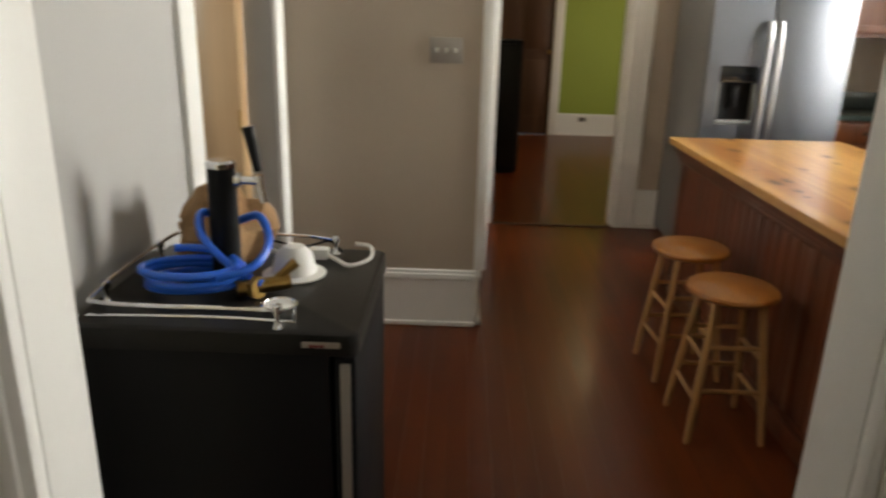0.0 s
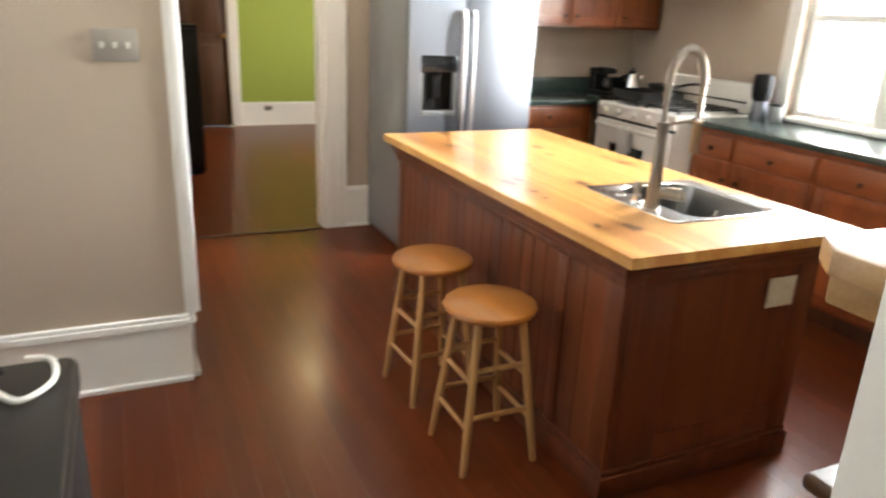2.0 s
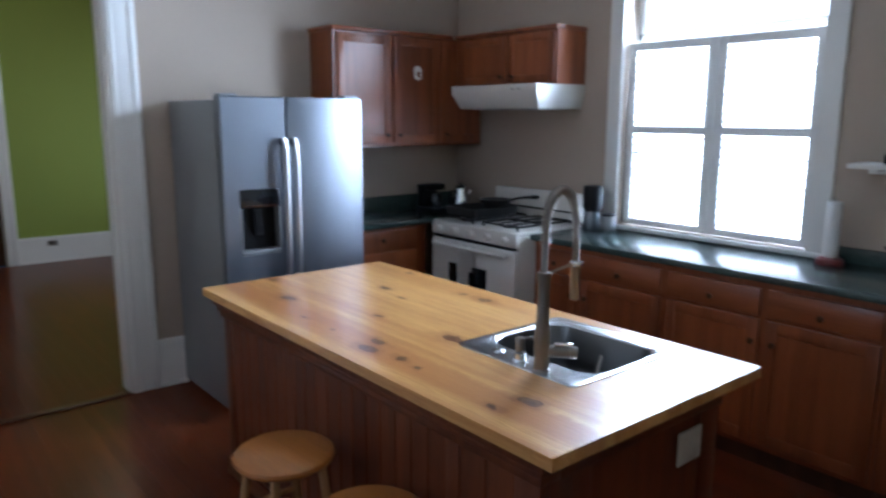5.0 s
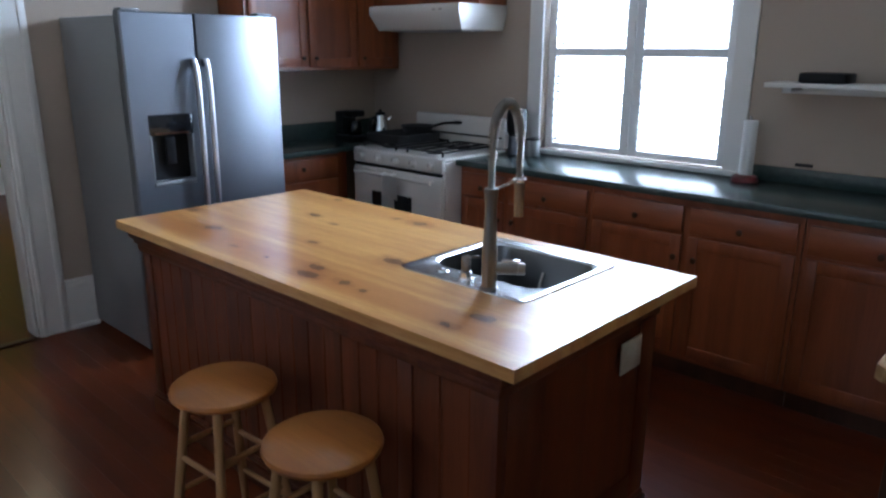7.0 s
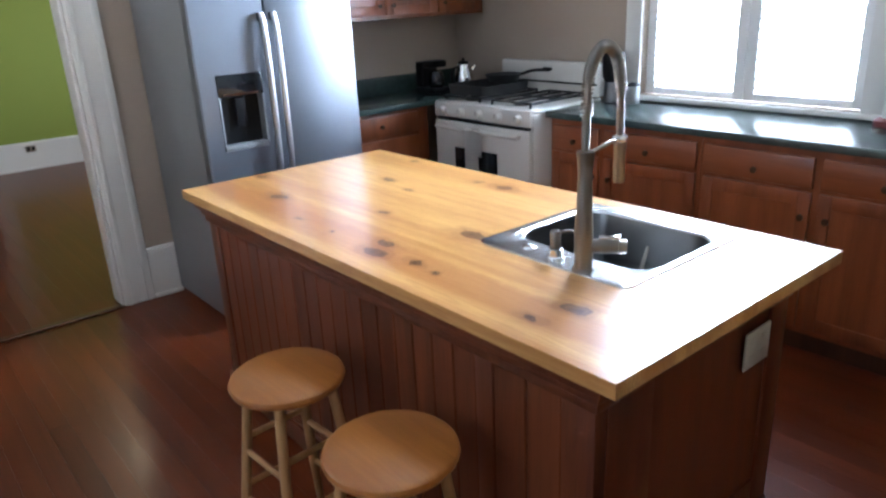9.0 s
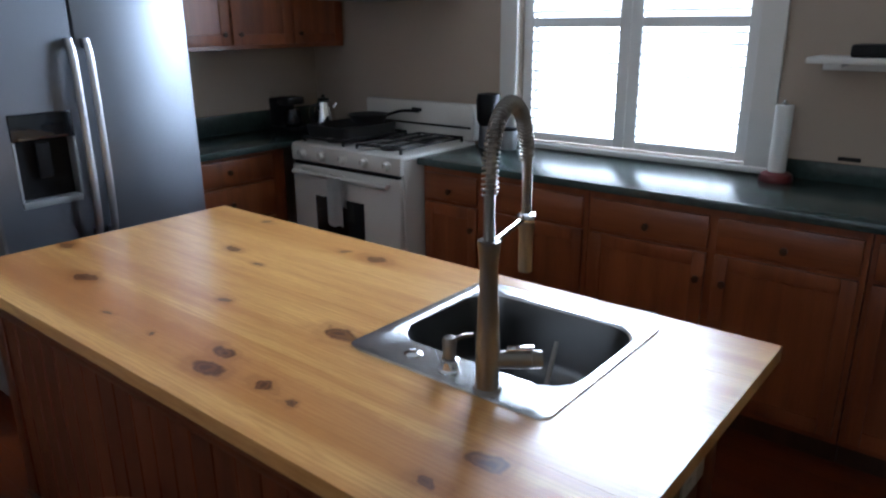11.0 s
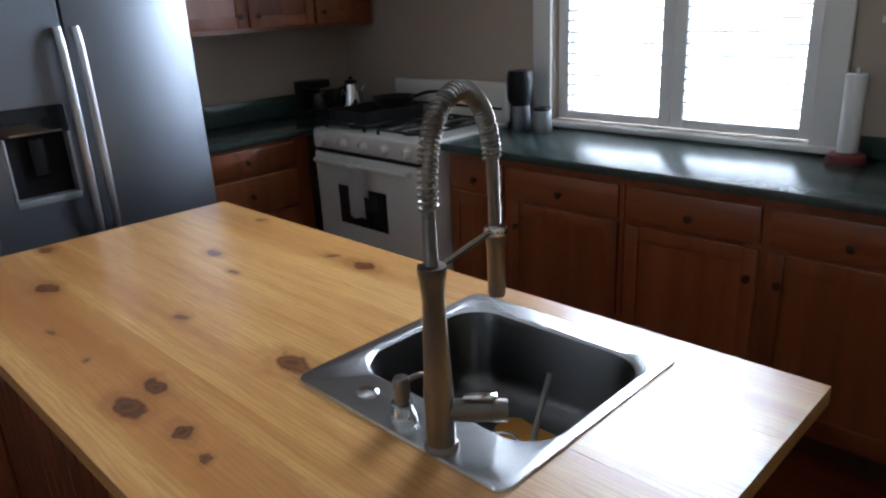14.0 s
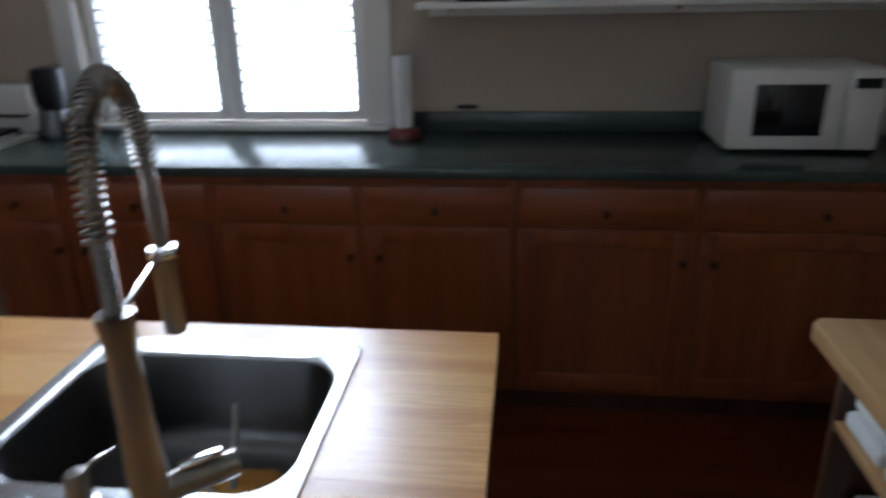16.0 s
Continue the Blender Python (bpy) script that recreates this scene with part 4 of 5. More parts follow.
def front_n(name, x0, x1, z0, z1, y, parent, knob, mat, frame_w=0.0):
    """A cabinet front that faces south."""
    if frame_w:
        d = part(name, box(x0 + frame_w - 0.002, y + 0.007, z0 + frame_w - 0.002, x1 - frame_w + 0.002, y + 0.017, z1 - frame_w + 0.002), mat, parent)
        part("stile", box(x0, y, z0, x0 + frame_w, y + 0.018, z1, 0.003), mat, d)
        part("stile", box(x1 - frame_w, y, z0, x1, y + 0.018, z1, 0.003), mat, d)
        part("rail", box(x0 + frame_w, y + 0.0005, z0, x1 - frame_w, y + 0.018, z0 + frame_w, 0.003), mat, d)
        part("rail", box(x0 + frame_w, y + 0.0005, z1 - frame_w, x1 - frame_w, y + 0.018, z1, 0.003), mat, d)
    else:
        d = part(name, box(x0, y, z0, x1, y + 0.018, z1, 0.006), mat, parent)
    if knob:
        knob_at(knob[0], y, knob[1], 0, -1, d)
    return d


CX = 2.125
shift = BESIDE_EAST
for y0, y1, mid in ((1.165, 2.155, 1.775), (0.03, 1.16, 0.593), (-1.46, 0.025, -0.62)):
    c = thing("base_cabinet", (2.4, (y0 + y1) / 2, 0), "honey brown wooden base cabinet with two drawers over two doors", "cabinet", "base cabinets under the window")
    part("body", box(CX + 0.018, y0, 0.1, EX - 0.004, y1, 0.88), CABINET, c)
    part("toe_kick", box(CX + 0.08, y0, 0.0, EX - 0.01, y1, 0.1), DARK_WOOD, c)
    for a, b, inner in ((y0 + 0.02, mid - 0.018, mid - 0.065), (mid + 0.018, y1 - 0.02, mid + 0.045)):
        front_e("drawer", a, b, 0.715, 0.845, CX, c, ((a + b) / 2, 0.762), CABINET_H)
        front_e("door", a, b, 0.125, 0.70, CX, c, (inner, 0.60), CABINET, 0.055)

shift = BESIDE_NORTH
c = thing("drawer_cabinet", (1.62, 3.3, 0), "honey brown wooden drawer cabinet beside the refrigerator", "cabinet")
CYN = 3.045
part("body", box(1.285, CYN + 0.018, 0.1, 2.04, NY - 0.006, 0.88), CABINET, c)
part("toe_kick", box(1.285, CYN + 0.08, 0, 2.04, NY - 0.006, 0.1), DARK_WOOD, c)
for z0, z1 in ((0.725, 0.855), (0.535, 0.71), (0.33, 0.52), (0.12, 0.315)):
    front_n("drawer", 1.31, 1.945, z0, z1, CYN, c, (1.63, (z0 + z1) / 2), CABINET)

shift = Vector((0.03, 0.0, 0.027))
counter = thing("kitchen_counter", (2.4, 1.0, 0.88), "dark green laminate counter with a low backsplash", "counter")
part("top", box(1.282, 3.105, 0.882, EX + 0.015, NW - 0.004, 0.92, 0.006), COUNTER, counter)
part("top", box(2.105, -1.49, 0.882, EX + 0.015, 2.118, 0.92, 0.006), COUNTER, counter)
part("backsplash", box(1.282, NW - 0.024, 0.9205, EX - 0.01, NW - 0.003, 1.05, 0.004), COUNTER, counter)
part("backsplash", box(EX - 0.006, -1.49, 0.9205, EX + 0.016, W0 - 0.115, 1.005, 0.004), COUNTER, counter)

shift = BESIDE_NORTH
u = thing("wall_cabinet", (2.0, 3.4, 1.45), "honey brown wooden wall cabinet over the drawer counter", "cabinet", "wall cabinets")
UY = NY - 0.335
part("body", box(1.36, UY + 0.018, 1.455, EX - 0.003, NY - 0.003, 2.265), CABINET, u)
part("crown", box(1.345, UY - 0.006, 2.265, 2.43, NY - 0.003, 2.295, 0.006), CABINET, u)
front_n("door", 1.385, 1.845, 1.48, 2.25, UY, u, (1.80, 1.54), CABINET, 0.06)
front_n("door", 1.865, 2.30, 1.48, 2.25, UY, u, (1.91, 1.54), CABINET, 0.06)
front_n("door", 2.32, 2.72, 1.48, 2.25, UY, u, (2.36, 1.54), CABINET, 0.06)
shift = AT_RANGE
u = thing("wall_cabinet", (2.6, 2.7, 1.9), "short honey brown wooden cabinet above the range hood", "cabinet", "wall cabinets")
UX = EX - 0.315
part("body", box(UX + 0.018, 2.255, 1.905, EX - 0.003, UY + 0.08, 2.265), CABINET, u)
part("crown", box(UX - 0.004, 2.245, 2.265, EX - 0.003, UY + 0.08, 2.295, 0.006), CABINET, u)
front_e("door", 2.275, 2.71, 1.92, 2.25, UX, u, (2.66, 1.965), CABINET, 0.05)
front_e("door", 2.73, 3.23, 1.92, 2.25, UX, u, (2.78, 1.965), CABINET, 0.05)
shift = BESIDE_NORTH
hook = thing("paper_tag", (2.08, UY - 0.002, 1.95), "small white paper tag stuck on a cabinet door", "tag")
part("tag", loft([[(x, yy, z) for x, z in outline(2.09, 2.0, 0.034, 0.052, 0.03)] for yy in (UY + 0.0065, UY + 0.001)], None, True, True), PAPER, hook)
part("hole", loft([[(x, yy, z) for x, z in outline(2.095, 1.99, 0.014, 0.022, 0.013)] for yy in (UY + 0.0015, UY - 0.0005)], None, True, True), CABINET, hook)

# ---------------------------------------------------------------- range hood
shift = AT_RANGE
hood = thing("range_hood", (2.5, 2.7, 1.72), "white enamel range hood under the short cabinet", "range hood")
H0, H1, HX = 2.25, 3.12, 2.25


def hood_ring(x, a, b, z):
    return [(x, a, z), (EX - 0.003, a, z), (EX - 0.003, b, z), (x, b, z)]


part("shell", loft([hood_ring(HX + 0.004, H0 + 0.004, H1 - 0.004, 1.902), hood_ring(HX, H0, H1, 1.896), hood_ring(HX, H0, H1, 1.845), hood_ring(HX + 0.06, H0 + 0.03, H1 - 0.03, 1.74),
                    hood_ring(HX + 0.07, H0 + 0.035, H1 - 0.035, 1.735)], None, True, True), ENAMEL, hood)
part("filter", box(HX + 0.12, H0 + 0.12, 1.729, EX - 0.08, H1 - 0.12, 1.7355, 0.002), STEEL_SIDE, hood)
for yy in (2.4, 2.46):
    part("button", box(HX - 0.004, yy, 1.86, HX + 0.001, yy + 0.03, 1.872, 0.001), PLATE, hood)

# ---------------------------------------------------------------- gas range
R0, R1, RX = 2.125, 2.998, 1.965
gas = thing("gas_range", (2.3, 2.56, 0), "white enamel gas range with black grates and an oven", "stove")
part("body", box(RX + 0.03, R0, 0.03, 2.66, R1, 0.905, 0.006), ENAMEL, gas)
part("cooktop", box(RX + 0.012, R0 - 0.003, 0.905, 2.62, R1 + 0.003, 0.935, 0.010), ENAMEL, gas)
panel = part("control_panel", box(RX, R0, 0.832, RX + 0.035, R1, 0.93, 0.010), ENAMEL, gas)
for yy in (2.22, 2.39, 2.56, 2.73, 2.90):
    k = part("knob", lathe((RX, yy, 0.878), [(0.030, 0.0), (0.030, -0.006), (0.024, -0.010), (0.021, -0.030), (0.0, -0.034)], 22, None, "x"), ENAMEL, panel)
    part("pointer", box(RX - 0.037, yy - 0.003, 0.872, RX - 0.030, yy + 0.003, 0.898, 0.001), PLATE, k)
part("vent_slot", box(RX + 0.004, R0 + 0.02, 0.814, RX + 0.03, R1 - 0.02, 0.828), BLACK, gas)
oven = part("oven_door", box(RX - 0.004, R0 + 0.006, 0.335, RX + 0.034, R1 - 0.006, 0.812, 0.010), ENAMEL, gas)
part("oven_window", box(RX - 0.0065, 2.40, 0.475, RX - 0.003, 2.80, 0.665, 0.001), GLASS_DARK, oven)
hb = rod((RX - 0.045, R0 + 0.06, 0.778), (RX - 0.045, R1 - 0.06, 0.778), 0.012, seg=14)
for yy in (R0 + 0.08, R1 - 0.08):
    rod((RX - 0.045, yy, 0.778), (RX, yy, 0.778), 0.010, seg=10, bm=hb)
part("oven_handle", hb, ENAMEL, oven)
part("storage_drawer", box(RX, R0 + 0.006, 0.075, RX + 0.034, R1 - 0.006, 0.325, 0.010), ENAMEL, gas)
guard = part("backguard", box(2.60, R0, 0.935, 2.68, R1, 1.145, 0.015), ENAMEL, gas)
part("band", box(2.592, R0 + 0.02, 1.005, 2.602, R1 - 0.02, 1.018, 0.002), BLACK, guard)
part("badge", box(2.597, 2.52, 1.085, 2.601, 2.60, 1.105, 0.001), BLACK, guard)
for yy in (2.34, 2.78):
    for xx in (2.13, 2.43):
        part("burner", lathe((xx, yy, 0.935), [(0.06, 0), (0.055, 0.006), (0.035, 0.008), (0.035, 0.018), (0.0, 0.02)], 22), IRON, gas)
    bm = bmesh.new()
    for xx in (2.02, 2.28, 2.55):
        box(xx, yy - 0.17, 0.955, xx + 0.012, yy + 0.17, 0.968, 0.002, bm, 1)
    for dy in (-0.17, -0.06, 0.05, 0.158):
        box(2.02, yy + dy, 0.955, 2.562, yy + dy + 0.012, 0.9675, 0.002, bm, 1)
    for xx in (2.02, 2.55):
        for dy in (-0.17, 0.158):
            box(xx, yy + dy, 0.935, xx + 0.012, yy + dy + 0.012, 0.957, 0, bm)
    part("grate", bm, IRON, gas)
towel = thing("dish_towel", (RX - 0.05, 2.58, 0.55), "white dish towel folded over the oven handle", "towel")
loops = []
for k in range(25):
    s = k / 24
    path_x = RX - 0.060 if s < 0.5 else RX - 0.030
    z = 0.54 + (0.792 - 0.54) * min(1, s / 0.48) if s < 0.5 else 0.792 - 0.16 * (s - 0.5) / 0.5
    loops.append((path_x, z))
bm = bmesh.new()
cols = []
for j in range(13):
    yy = 2.515 + 0.125 * j / 12
    wv = 0.004 * math.sin(j * 1.1)
    cols.append([bm.verts.new((x + wv * (1 - z), yy, z + 0.006 * math.sin(j * 0.6))) for x, z in loops])
for u1, v1 in zip(cols, cols[1:]):
    for k in range(24):
        bm.faces.new((u1[k], v1[k], v1[k + 1], u1[k + 1]))
bmesh.ops.solidify(bm, geom=bm.faces[:], thickness=0.005)
part("cloth", bm, CLOTH, towel)
griddle = thing("roasting_pan", (2.27, 2.79, 0.968), "black roasting pan resting on the grates", "pan")
part("pan", loft([ring_at(2.06, 2.48, 2.62, 2.96, 0.03, 0.969), ring_at(2.05, 2.49, 2.61, 2.97, 0.035, 1.03), ring_at(2.06, 2.48, 2.62, 2.96, 0.03, 1.03), ring_at(2.07, 2.47, 2.63, 2.95, 0.03, 0.976)], None, True, True), IRON, griddle)
skillet = thing("frying_pan", (2.40, 2.72, 1.03), "black frying pan with a long handle on the roasting pan", "frying pan")
part("pan", lathe((2.38, 2.76, 1.031), [(0.0, 0), (0.10, 0), (0.125, 0.045), (0.12, 0.045), (0.098, 0.006), (0.0, 0.006)], 32), IRON, skillet)
part("handle", tube(spline([(2.44, 2.66, 1.07), (2.48, 2.58, 1.095), (2.51, 2.46, 1.10)], 6), 0.010, 10), BLACK, skillet)
shift = BESIDE_NORTH
kettle = thing("electric_kettle", (2.28, 3.22, 0.92), "chrome kettle with a black handle on the counter", "kettle")
KX, KY = 2.51, 3.2
part("body", lathe((KX, KY, 0.922), [(0.0, 0), (0.078, 0), (0.080, 0.02), (0.072, 0.10), (0.052, 0.185), (0.0, 0.195)], 30), CHROME, kettle)
part("lid", lathe((KX, KY, 1.115), [(0.045, 0), (0.035, 0.012), (0.012, 0.018), (0.012, 0.035), (0.0, 0.038)], 20), BLACK, kettle)
part("handle", tube(spline([(KX - 0.06, KY, 1.09), (KX - 0.11, KY - 0.01, 1.08), (KX - 0.125, KY - 0.01, 1.02), (KX - 0.085, KY, 0.96)], 6), 0.010, 10), BLACK, kettle)
part("spout", rod((KX + 0.05, KY - 0.02, 1.05), (KX + 0.085, KY - 0.035, 1.09), 0.018, 0.010, 12), CHROME, kettle)
shift = BESIDE_NORTH + Vector((0.23, 0, 0))
toaster = thing("coffee_maker", (2.05, 3.3, 0.92), "black coffee maker on the green counter", "coffee maker")
part("body", box(1.99, 3.2, 0.921, 2.15, 3.42, 0.96, 0.012), BLACK, toaster)
part("tower", box(2.0, 3.33, 0.96, 2.14, 3.42, 1.14, 0.012), BLACK, toaster)
part("head", box(2.0, 3.22, 1.10, 2.14, 3.335, 1.15, 0.014), BLACK, toaster)
part("carafe", lathe((2.07, 3.265, 0.961), [(0.0, 0), (0.05, 0), (0.058, 0.03), (0.05, 0.09), (0.04, 0.11), (0.0, 0.112)], 24), GLASS_DARK, toaster)

# ---------------------------------------------------------------- things on the window counter
shift = Vector((0.03, -0.03, 0.027))
grind = thing("coffee_grinder", (2.58, 2.03, 0.92), "black and silver coffee grinder beside the range", "coffee grinder")
part("base", lathe((2.60, 2.035, 0.921), [(0.0, 0), (0.055, 0), (0.058, 0.015), (0.05, 0.12), (0.05, 0.125)], 26), STEEL, grind)
part("hopper", lathe((2.60, 2.035, 1.046), [(0.05, 0), (0.066, 0.03), (0.070, 0.14), (0.062, 0.175), (0.0, 0.183)], 26), BLACK, grind)
jar = thing("storage_canister", (2.60, 1.9, 0.92), "dark blue grey canister beside the window frame", "canister")
part("canister", lathe((2.61, 1.905, 0.921), [(0.0, 0), (0.048, 0), (0.05, 0.01), (0.05, 0.10), (0.046, 0.106)], 26), STEEL_SIDE, jar)
part("lid", lathe((2.61, 1.905, 1.027), [(0.048, 0), (0.048, 0.012), (0.01, 0.018), (0.0, 0.02)], 26), BLACK, jar)
roll = thing("paper_towel_holder", (2.64, 0.49, 0.92), "white paper towel roll on a dark red stand", "paper towel")
part("stand", lathe((2.64, 0.492, 0.921), [(0.0, 0), (0.07, 0), (0.072, 0.008), (0.066, 0.03), (0.05, 0.04), (0.0, 0.04)], 28), RED, roll)
part("roll", lathe((2.64, 0.492, 0.962), [(0.02, 0), (0.036, 0.0), (0.037, 0.004), (0.037, 0.286), (0.036, 0.29), (0.02, 0.29)], 28), PAPER, roll)
part("post", rod((2.64, 0.492, 0.95), (2.64, 0.492, 1.275), 0.008), CHROME, roll)
shift = Vector((0.03, -0.07, 0.027))
mw = thing("microwave_oven", (2.55, -0.95, 0.92), "white microwave oven with a dark window", "microwave")
MX, M0, M1, MZ0, MZ1 = 2.355, -1.23, -0.70, 0.932, 1.225
part("case", box(MX + 0.02, M0, MZ0, EX - 0.03, M1, MZ1, 0.012), WHITE_PLASTIC, mw)
md = part("door", box(MX, M0 + 0.13, MZ0 + 0.004, MX + 0.022, M1 - 0.002, MZ1 - 0.004, 0.008), WHITE_PLASTIC, mw)
part("window", box(MX - 0.002, M0 + 0.20, MZ0 + 0.055, MX + 0.002, M1 - 0.09, MZ1 - 0.055, 0.001), GLASS_DARK, md)
cp = part("control_panel", box(MX + 0.001, M0 + 0.002, MZ0 + 0.004, MX + 0.022, M0 + 0.127, MZ1 - 0.004, 0.006), WHITE_PLASTIC, mw)
part("display", box(MX - 0.001, M0 + 0.02, MZ1 - 0.07, MX + 0.002, M0 + 0.11, MZ1 - 0.035), GLASS_DARK, cp)
for yy in (M0 + 0.06, M1 - 0.06):
    for xx in (MX + 0.06, EX - 0.08):
        part("foot", rod((xx, yy, 0.9205), (xx, yy, MZ0 + 0.002), 0.012, seg=10), BLACK, mw)
shift = Vector((0.05, -0.04, 0.07))
shelf = thing("wall_shelf", (2.62, -0.5, 1.39), "long white painted wall shelf", "shelf")
part("board", box(2.50, -1.47, 1.392, EX - 0.003, 0.42, 1.416, 0.004), TRIM, shelf)
part("cleat", box(EX - 0.025, -1.45, 1.355, EX - 0.003, 0.40, 1.392, 0.003), TRIM, shelf)
for yy in (0.3, -0.6, -1.35):
    part("bracket", box(2.56, yy, 1.372, EX - 0.026, yy + 0.02, 1.3915, 0.002), TRIM, shelf)
for yy, w, hgt, mat, lab in ((0.16, 0.22, 0.05, BLACK, "black tray lying on the wall shelf"), (-0.22, 0.2, 0.09, STEEL_SIDE, "grey dishes stacked on the wall shelf"), (-0.62, 0.25, 0.07, KNOB, "dark box lying on the wall shelf")):
    tr = thing("shelf_box", (2.62, yy, 1.416), lab, "box")
    part("box", box(2.53, yy - w / 2, 1.4165, 2.71, yy + w / 2, 1.4165 + hgt, 0.01), mat, tr)
shift = Vector((0.05, -0.04, 0.03))
clip = thing("wall_outlet", (EX, 0.24, 1.02), "dark outlet cover low on the wall", "outlet")
part("plate", box(EX - 0.008, 0.2, 1.012, EX - 0.001, 0.29, 1.03, 0.003), BLACK, clip)

# ---------------------------------------------------------------- work table
shift = Vector((0, 0, 0))
TX0, TX1, TY0, TY1, TZ = 0.60, 1.13, -1.22, -0.645, 0.90
tab = thing("work_table", (0.86, -0.93, 0), "wooden butcher block cart with open shelves", "kitchen cart")
c4 = 0.02
part("tabletop", prism([(TX0 + c4, TY0), (TX1 - c4, TY0), (TX1, TY0 + c4), (TX1, TY1 - c4), (TX1 - c4, TY1), (TX0 + c4, TY1), (TX0, TY1 - c4), (TX0, TY0 + c4)], TZ - 0.04, TZ, None, 0.006), TABLE_WOOD, tab)
part("apron", box(TX0 + 0.05, TY0 + 0.05, TZ - 0.062, TX1 - 0.05, TY1 - 0.04, TZ - 0.04, 0.004), TABLE_WOOD, tab)
for x in (TX0 + 0.075, TX1 - 0.075):
    part("end_panel", box(x - 0.016, TY0 + 0.07, 0.07, x + 0.016, TY1 - 0.05, TZ - 0.062, 0.004), DARK_WOOD, tab)
    part("foot", box(x - 0.05, TY0 + 0.04, 0, x + 0.05, TY1 - 0.03, 0.07, 0.025, None, 3), DARK_WOOD, tab)
for z in (0.12, 0.38, 0.70):
    part("shelf", box(TX0 + 0.092, TY0 + 0.08, z, TX1 - 0.092, TY1 - 0.045, z + 0.02, 0.003), TABLE_WOOD, tab)
for z0, n, x in ((0.7205, 3, 0.78), (0.7205, 4, 0.95), (0.4005, 4, 0.78), (0.4005, 5, 0.95)):
    for k in range(n):
        t = thing("folded_cloth", (x, -0.9, z0 + 0.034 * k), "white folded cloth stacked on a cart shelf", "cloth", "folded cloths on the cart")
        part("cloth", box(x - 0.075, -1.08, z0 + 0.034 * k, x + 0.075, -0.70 - 0.012 * k, z0 + 0.034 * k + 0.0335, 0.013, None, 3), CLOTH, t)

# ---------------------------------------------------------------- console by the entry
C0, C1, CY0, CY1 = -0.42, 0.12, -1.24, -0.872
con = thing("console_cabinet", (-0.14, -1.04, 0), "tall dark wooden console with a pale top beside the entry", "cabinet")
part("base", box(C0 + 0.10, CY0, 0, C1 - 0.05, CY1 - 0.07, 0.80, 0.008), DARK_WOOD, con)
part("ledge", box(C0 + 0.07, CY0, 0.80, C1 - 0.02, CY1 - 0.045, 0.835, 0.014, None, 3), DARK_WOOD, con)
part("upper_body", box(C0 + 0.11, CY0, 0.835, C1 - 0.06, CY1 - 0.085, 1.15, 0.006), DARK_WOOD, con)
part("apron", box(C0 + 0.045, CY0, 1.15, C1 - 0.03, CY1 - 0.03, 1.215, 0.008), TABLE_WOOD, con)
part("tabletop", prism([(C0 + 0.055, CY1), (C0, CY1 - 0.06), (C0, CY0), (C1, CY0), (C1, CY1)], 1.215, 1.255, None, 0.006), TABLE_WOOD, con, "pale glossy wooden top")

# ---------------------------------------------------------------- keg cooler in the nook
KX0, KX1, KY0, KY1 = -2.075, -1.415, -0.765, -0.145
shift = Vector((-0.09, 0.03, 0))
keg = thing("keg_cooler", (-1.75, -0.45, 0), "black keg cooler with a worn top and a steel rail", "keg cooler")
part("body", box(KX0 + 0.01, KY0 + 0.025, 0.03, KX1 - 0.07, KY1 - 0.01, 0.815, 0.008), BLACK, keg)
kd = part("door", box(KX1 - 0.061, KY0 + 0.025, 0.05, KX1 - 0.008, KY1 - 0.01, 0.80, 0.010), BLACK, keg)
part("door_edge", box(KX1 - 0.045, KY0 + 0.018, 0.06, KX1 - 0.022, KY0 + 0.026, 0.79, 0.002), PLATE, kd, "pale grey door edge strip")
top = part("top", prism([(x, yy) for x, yy in outline((KX0 + KX1) / 2, (KY0 + KY1) / 2, (KX1 - KX0) / 2, (KY1 - KY0) / 2, 0.03)], 0.818, 0.87, None, 0.012), BLACK_TOP, keg)
part("badge", box(-1.54, KY0 - 0.003, 0.838, -1.455, KY0 + 0.002, 0.852, 0.001), PLATE, top, "small grey and red badge")
part("badge_stripe", box(-1.525, KY0 - 0.0045, 0.840, -1.49, KY0 - 0.0025, 0.846), RED, top)
for x in (KX0 + 0.06, KX1 - 0.12):
    for yy in (KY0 + 0.08, KY1 - 0.08):
        part("foot", rod((x, yy, 0), (x, yy, 0.035), 0.02, seg=12), BLACK, keg)
rail = spline([(-1.55, -0.20, 0.91), (-1.70, -0.175, 0.915), (-1.98, -0.18, 0.915), (-2.04, -0.24, 0.915), (-2.04, -0.66, 0.915), (-1.98, -0.735, 0.915), (-1.70, -0.74, 0.915), (-1.585, -0.735, 0.912)], 8)
part("rail", tube(rail, 0.005, 8), CHROME, keg)
for x, yy in ((-1.56, -0.2), (-2.04, -0.3), (-2.04, -0.62), (-1.6, -0.735)):
    part("rail_post", lathe((x, yy, 0.870), [(0.012, 0), (0.008, 0.012), (0.007, 0.03), (0.012, 0.04), (0.011, 0.054), (0.0, 0.06)], 14), CHROME, keg)
tray = part("tray_wire", tube(spline([(-1.56, -0.735, 0.885), (-1.75, -0.735, 0.89), (-2.03, -0.735, 0.885)], 6), 0.004, 8), CHROME, keg)
TWX, TWY = -1.80, -0.45
part("tower", lathe((TWX, TWY, 0.870), [(0.055, 0), (0.055, 0.01), (0.037, 0.014), (0.036, 0.30), (0.0365, 0.302)], 28), BLACK, keg)
part("tower_cap", lathe((TWX, TWY, 1.172), [(0.0375, 0), (0.0375, 0.012), (0.030, 0.018), (0.0, 0.019)], 28), CHROME, keg)
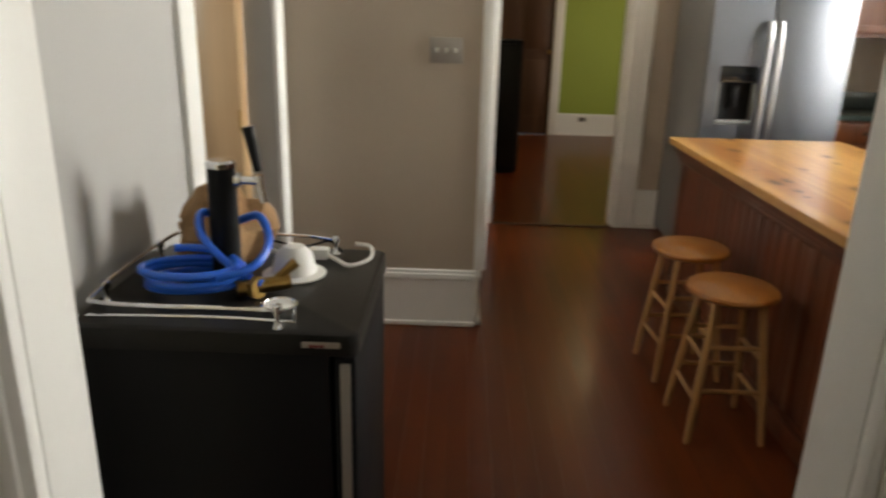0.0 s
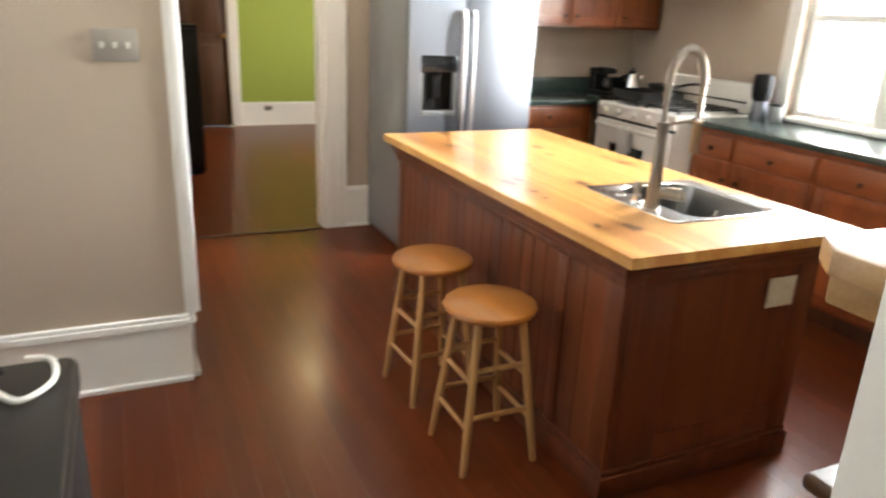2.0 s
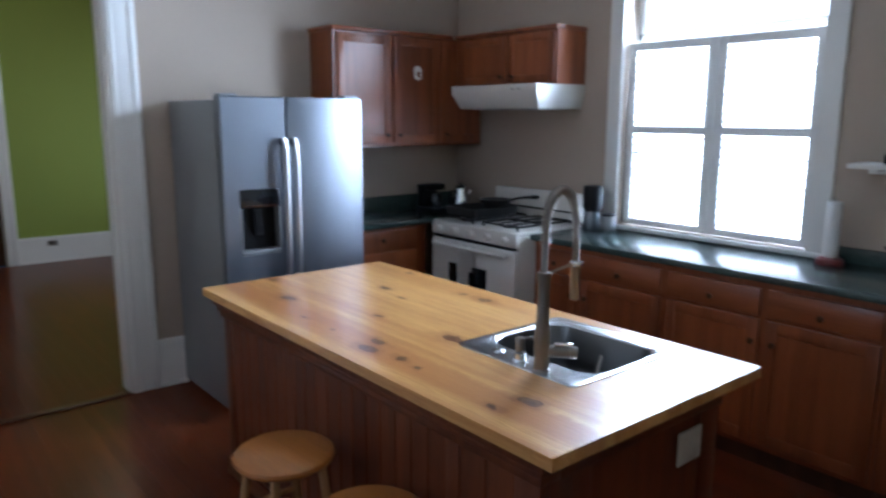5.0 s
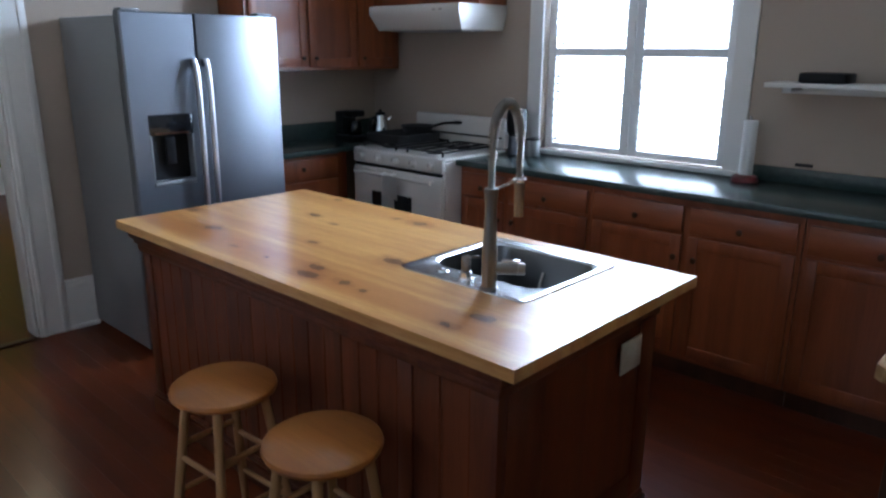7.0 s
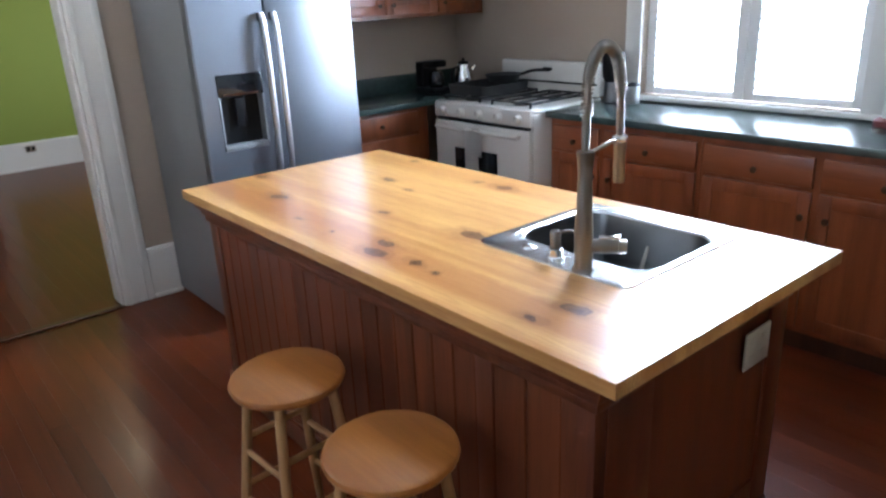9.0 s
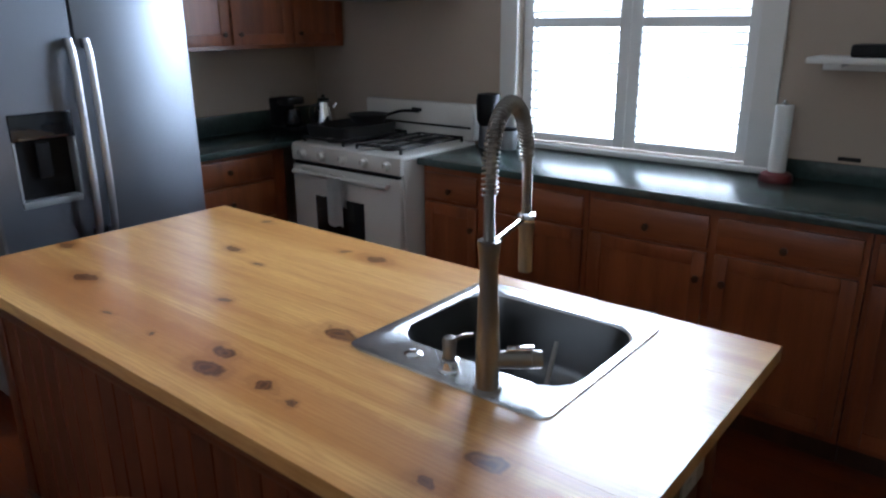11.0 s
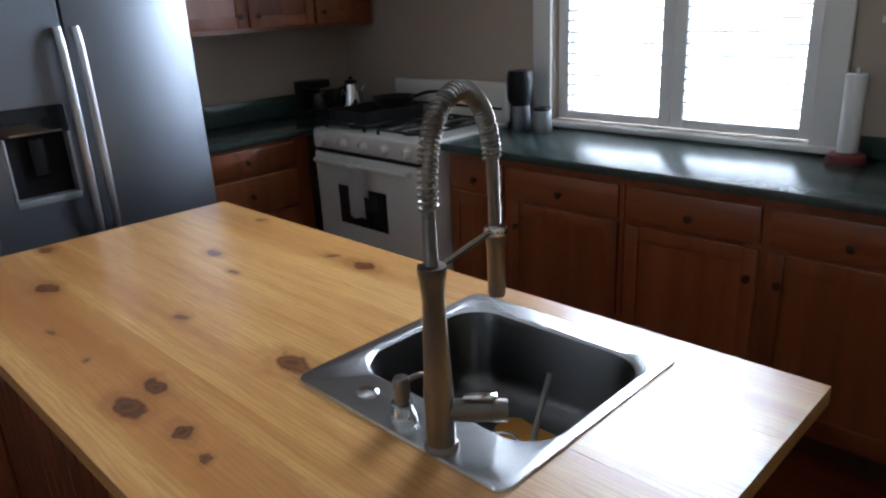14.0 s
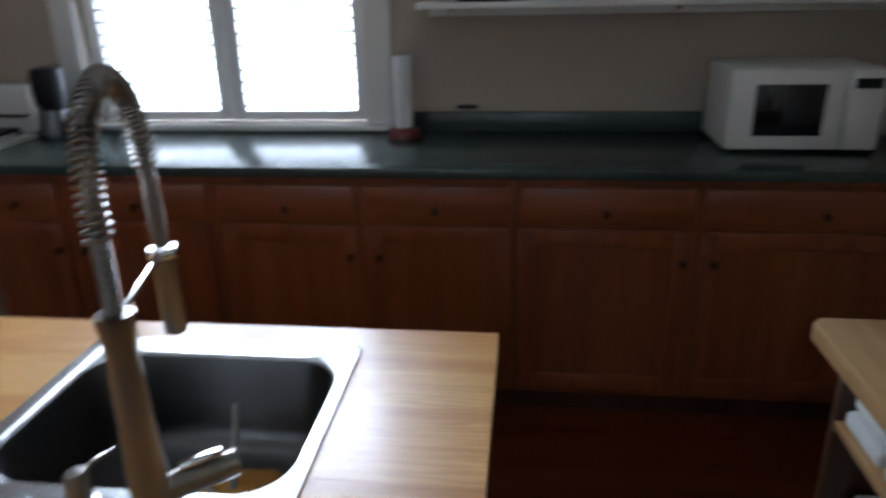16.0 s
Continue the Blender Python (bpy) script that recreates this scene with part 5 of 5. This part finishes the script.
tap = part("tap", rod((TWX + 0.03, TWY, 1.14), (TWX + 0.10, TWY - 0.005, 1.14), 0.011, seg=14), CHROME, keg)
part("collar", rod((TWX + 0.036, TWY, 1.14), (TWX + 0.048, TWY, 1.14), 0.020, seg=16), CHROME, tap)
part("spout", rod((TWX + 0.095, TWY - 0.005, 1.155), (TWX + 0.105, TWY - 0.006, 1.085), 0.012, 0.009, 14), CHROME, tap)
part("tap_handle", rod((TWX + 0.095, TWY - 0.005, 1.165), (TWX + 0.075, TWY - 0.004, 1.275), 0.010, 0.016, 14), BLACK, tap)


def coil_of(cx, cy, z, r, turns, step):
    out = []
    for k in range(int(turns * 20)):
        a = 2 * math.pi * k / 20
        rr = r + 0.012 * math.sin(k * 0.37)
        out.append((cx + rr * math.cos(a) * 1.25, cy + rr * math.sin(a), z + step * k / 20 + 0.004 * math.sin(k * 0.5)))
    return out


hose = thing("blue_hose", (-1.88, -0.52, 0.87), "coiled blue vinyl gas hose on the keg cooler", "hose")
part("coil", tube(coil_of(-1.87, -0.52, 0.880, 0.095, 3.4, 0.021), 0.0105, 10), BLUE, hose)
part("loop", tube(spline([(-1.78, -0.60, 0.93), (-1.70, -0.56, 0.95), (-1.68, -0.48, 0.99), (-1.72, -0.42, 1.04), (-1.79, -0.40, 1.02), (-1.86, -0.44, 1.05), (-1.84, -0.50, 1.00), (-1.76, -0.53, 0.935), (-1.68, -0.56, 0.905)], 8), 0.0105, 10), BLUE, hose)
reg = thing("gas_regulator", (-1.64, -0.58, 0.87), "brass gas regulator with a round dial gauge", "regulator")
part("valve", rod((-1.74, -0.57, 0.893), (-1.62, -0.52, 0.90), 0.021, 0.018, 14), BRASS, reg)
part("nut", rod((-1.70, -0.555, 0.895), (-1.685, -0.5640, 0.896), 0.031, seg=6), BRASS, reg)
part("stem", rod((-1.66, -0.535, 0.90), (-1.61, -0.50, 0.945), 0.010, 0.014, 12), BRASS, reg)
part("gauge", lathe((-1.615, -0.655, 0.872), [(0.0, 0), (0.040, 0.0), (0.042, 0.022), (0.038, 0.025), (0.036, 0.02), (0.0, 0.02)], 28), CHROME, reg)
part("dial", lathe((-1.615, -0.655, 0.8925), [(0.0, 0), (0.034, 0), (0.034, 0.001), (0.0, 0.001)], 28), PAPER, reg)
cap = thing("dust_mask", (-1.64, -0.39, 0.87), "white moulded dust mask lying dome up", "dust mask")
part("dome", lathe((-1.64, -0.39, 0.872), [(0.083, 0), (0.085, 0.004), (0.062, 0.010), (0.056, 0.03), (0.048, 0.06), (0.027, 0.08), (0.0, 0.084)], 36), WHITE_PLASTIC, cap)
cord = thing("power_cord", (-1.5, -0.27, 0.87), "white power cord loop with a plug", "cable")
part("cord", tube(spline([(-1.80, -0.24, 0.90), (-1.70, -0.25, 0.885), (-1.60, -0.25, 0.89), (-1.55, -0.28, 0.882), (-1.50, -0.33, 0.88), (-1.45, -0.28, 0.885), (-1.455, -0.22, 0.90), (-1.50, -0.21, 0.905)], 8), 0.0058, 10), WHITE_PLASTIC, cord)
part("plug", box(-1.63, -0.275, 0.872, -1.57, -0.235, 0.905, 0.008), WHITE_PLASTIC, cord)
bcord = thing("black_cord", (-1.6, -0.2, 0.87), "loose black cable on the cooler top", "cable")
part("cord", tube(spline([(-1.86, -0.22, 0.885), (-1.76, -0.19, 0.90), (-1.66, -0.21, 0.89), (-1.58, -0.19, 0.905), (-1.54, -0.215, 0.88)], 8), 0.004, 8), BLACK, bcord)
sack = thing("paper_bag", (-1.87, -0.28, 0.87), "crumpled brown paper bag behind the tap tower", "paper bag")
bm = lathe((-1.86, -0.28, 0.871), [(0.0, 0), (0.085, 0), (0.125, 0.03), (0.135, 0.09), (0.12, 0.12), (0.115, 0.15), (0.095, 0.175), (0.07, 0.195), (0.03, 0.215), (0.0, 0.217)], 48)
for v in bm.verts:
    v.co += Vector((v.co.x + 1.86, v.co.y + 0.28, 0)) * (0.30 * noise.noise(v.co * 14) + 0.14 * noise.noise(v.co * 37)) + Vector((0, 0, max(0, v.co.z - 0.88) * 0.5 * noise.noise(v.co * 9)))
part("bag", bm, WICKER, sack)

# ---------------------------------------------------------------- floor boards
BW = 0.088
board_len = {}
count = 0
x = WX
rnd = random.Random(4)
far = bmesh.new()


def add_board(x0, y0, y1, single):
    w = BW - 0.0006
    if single:
        key = round(y1 - y0, 3)
        if key not in board_len:
            board_len[key] = mesh_of("floor_board", box(0, 0, -0.012, w, key - 0.0006, 0.0), FLOOR)
        o = new("floor_board", board_len[key])
        o.parent = floor
        o.location = (x0, y0, FLOOR_Z)
    else:
        box(x0, y0, FLOOR_Z - 0.012, x0 + w, y1 - 0.0015, FLOOR_Z, 0, far)


n = int((EX - WX) / BW) + 1
for k in range(n):
    x0 = WX + k * BW
    cut = 0.2 + 0.25 * ((k * 7) % 11)
    for y0, y1 in ((-1.62, cut), (cut, 3.65)):
        add_board(x0, y0, y1, x0 < 2.1)
for k in range(int((2.6 + 2.7) / BW)):
    x0 = -2.7 + k * BW
    cut = 5.0 + 0.3 * ((k * 5) % 9)
    add_board(x0, 3.66, cut, -1.1 < x0 < 1.0)
    add_board(x0, cut, FY, -1.1 < x0 < 1.0)
for k in range(int((3.6 + 0.5) / BW)):
    x0 = -3.6 + k * BW
    add_board(x0, -5.85, -1.625, False)
for k in range(int(1.66 / BW)):
    add_board(-3.8 + k * BW, -0.3, 2.1, False)
tagged(new("floor_boards_far", mesh_of("floor_boards_far", far, FLOOR)), "dark red varnished floor boards of the further rooms", "floor", kind="stuff")
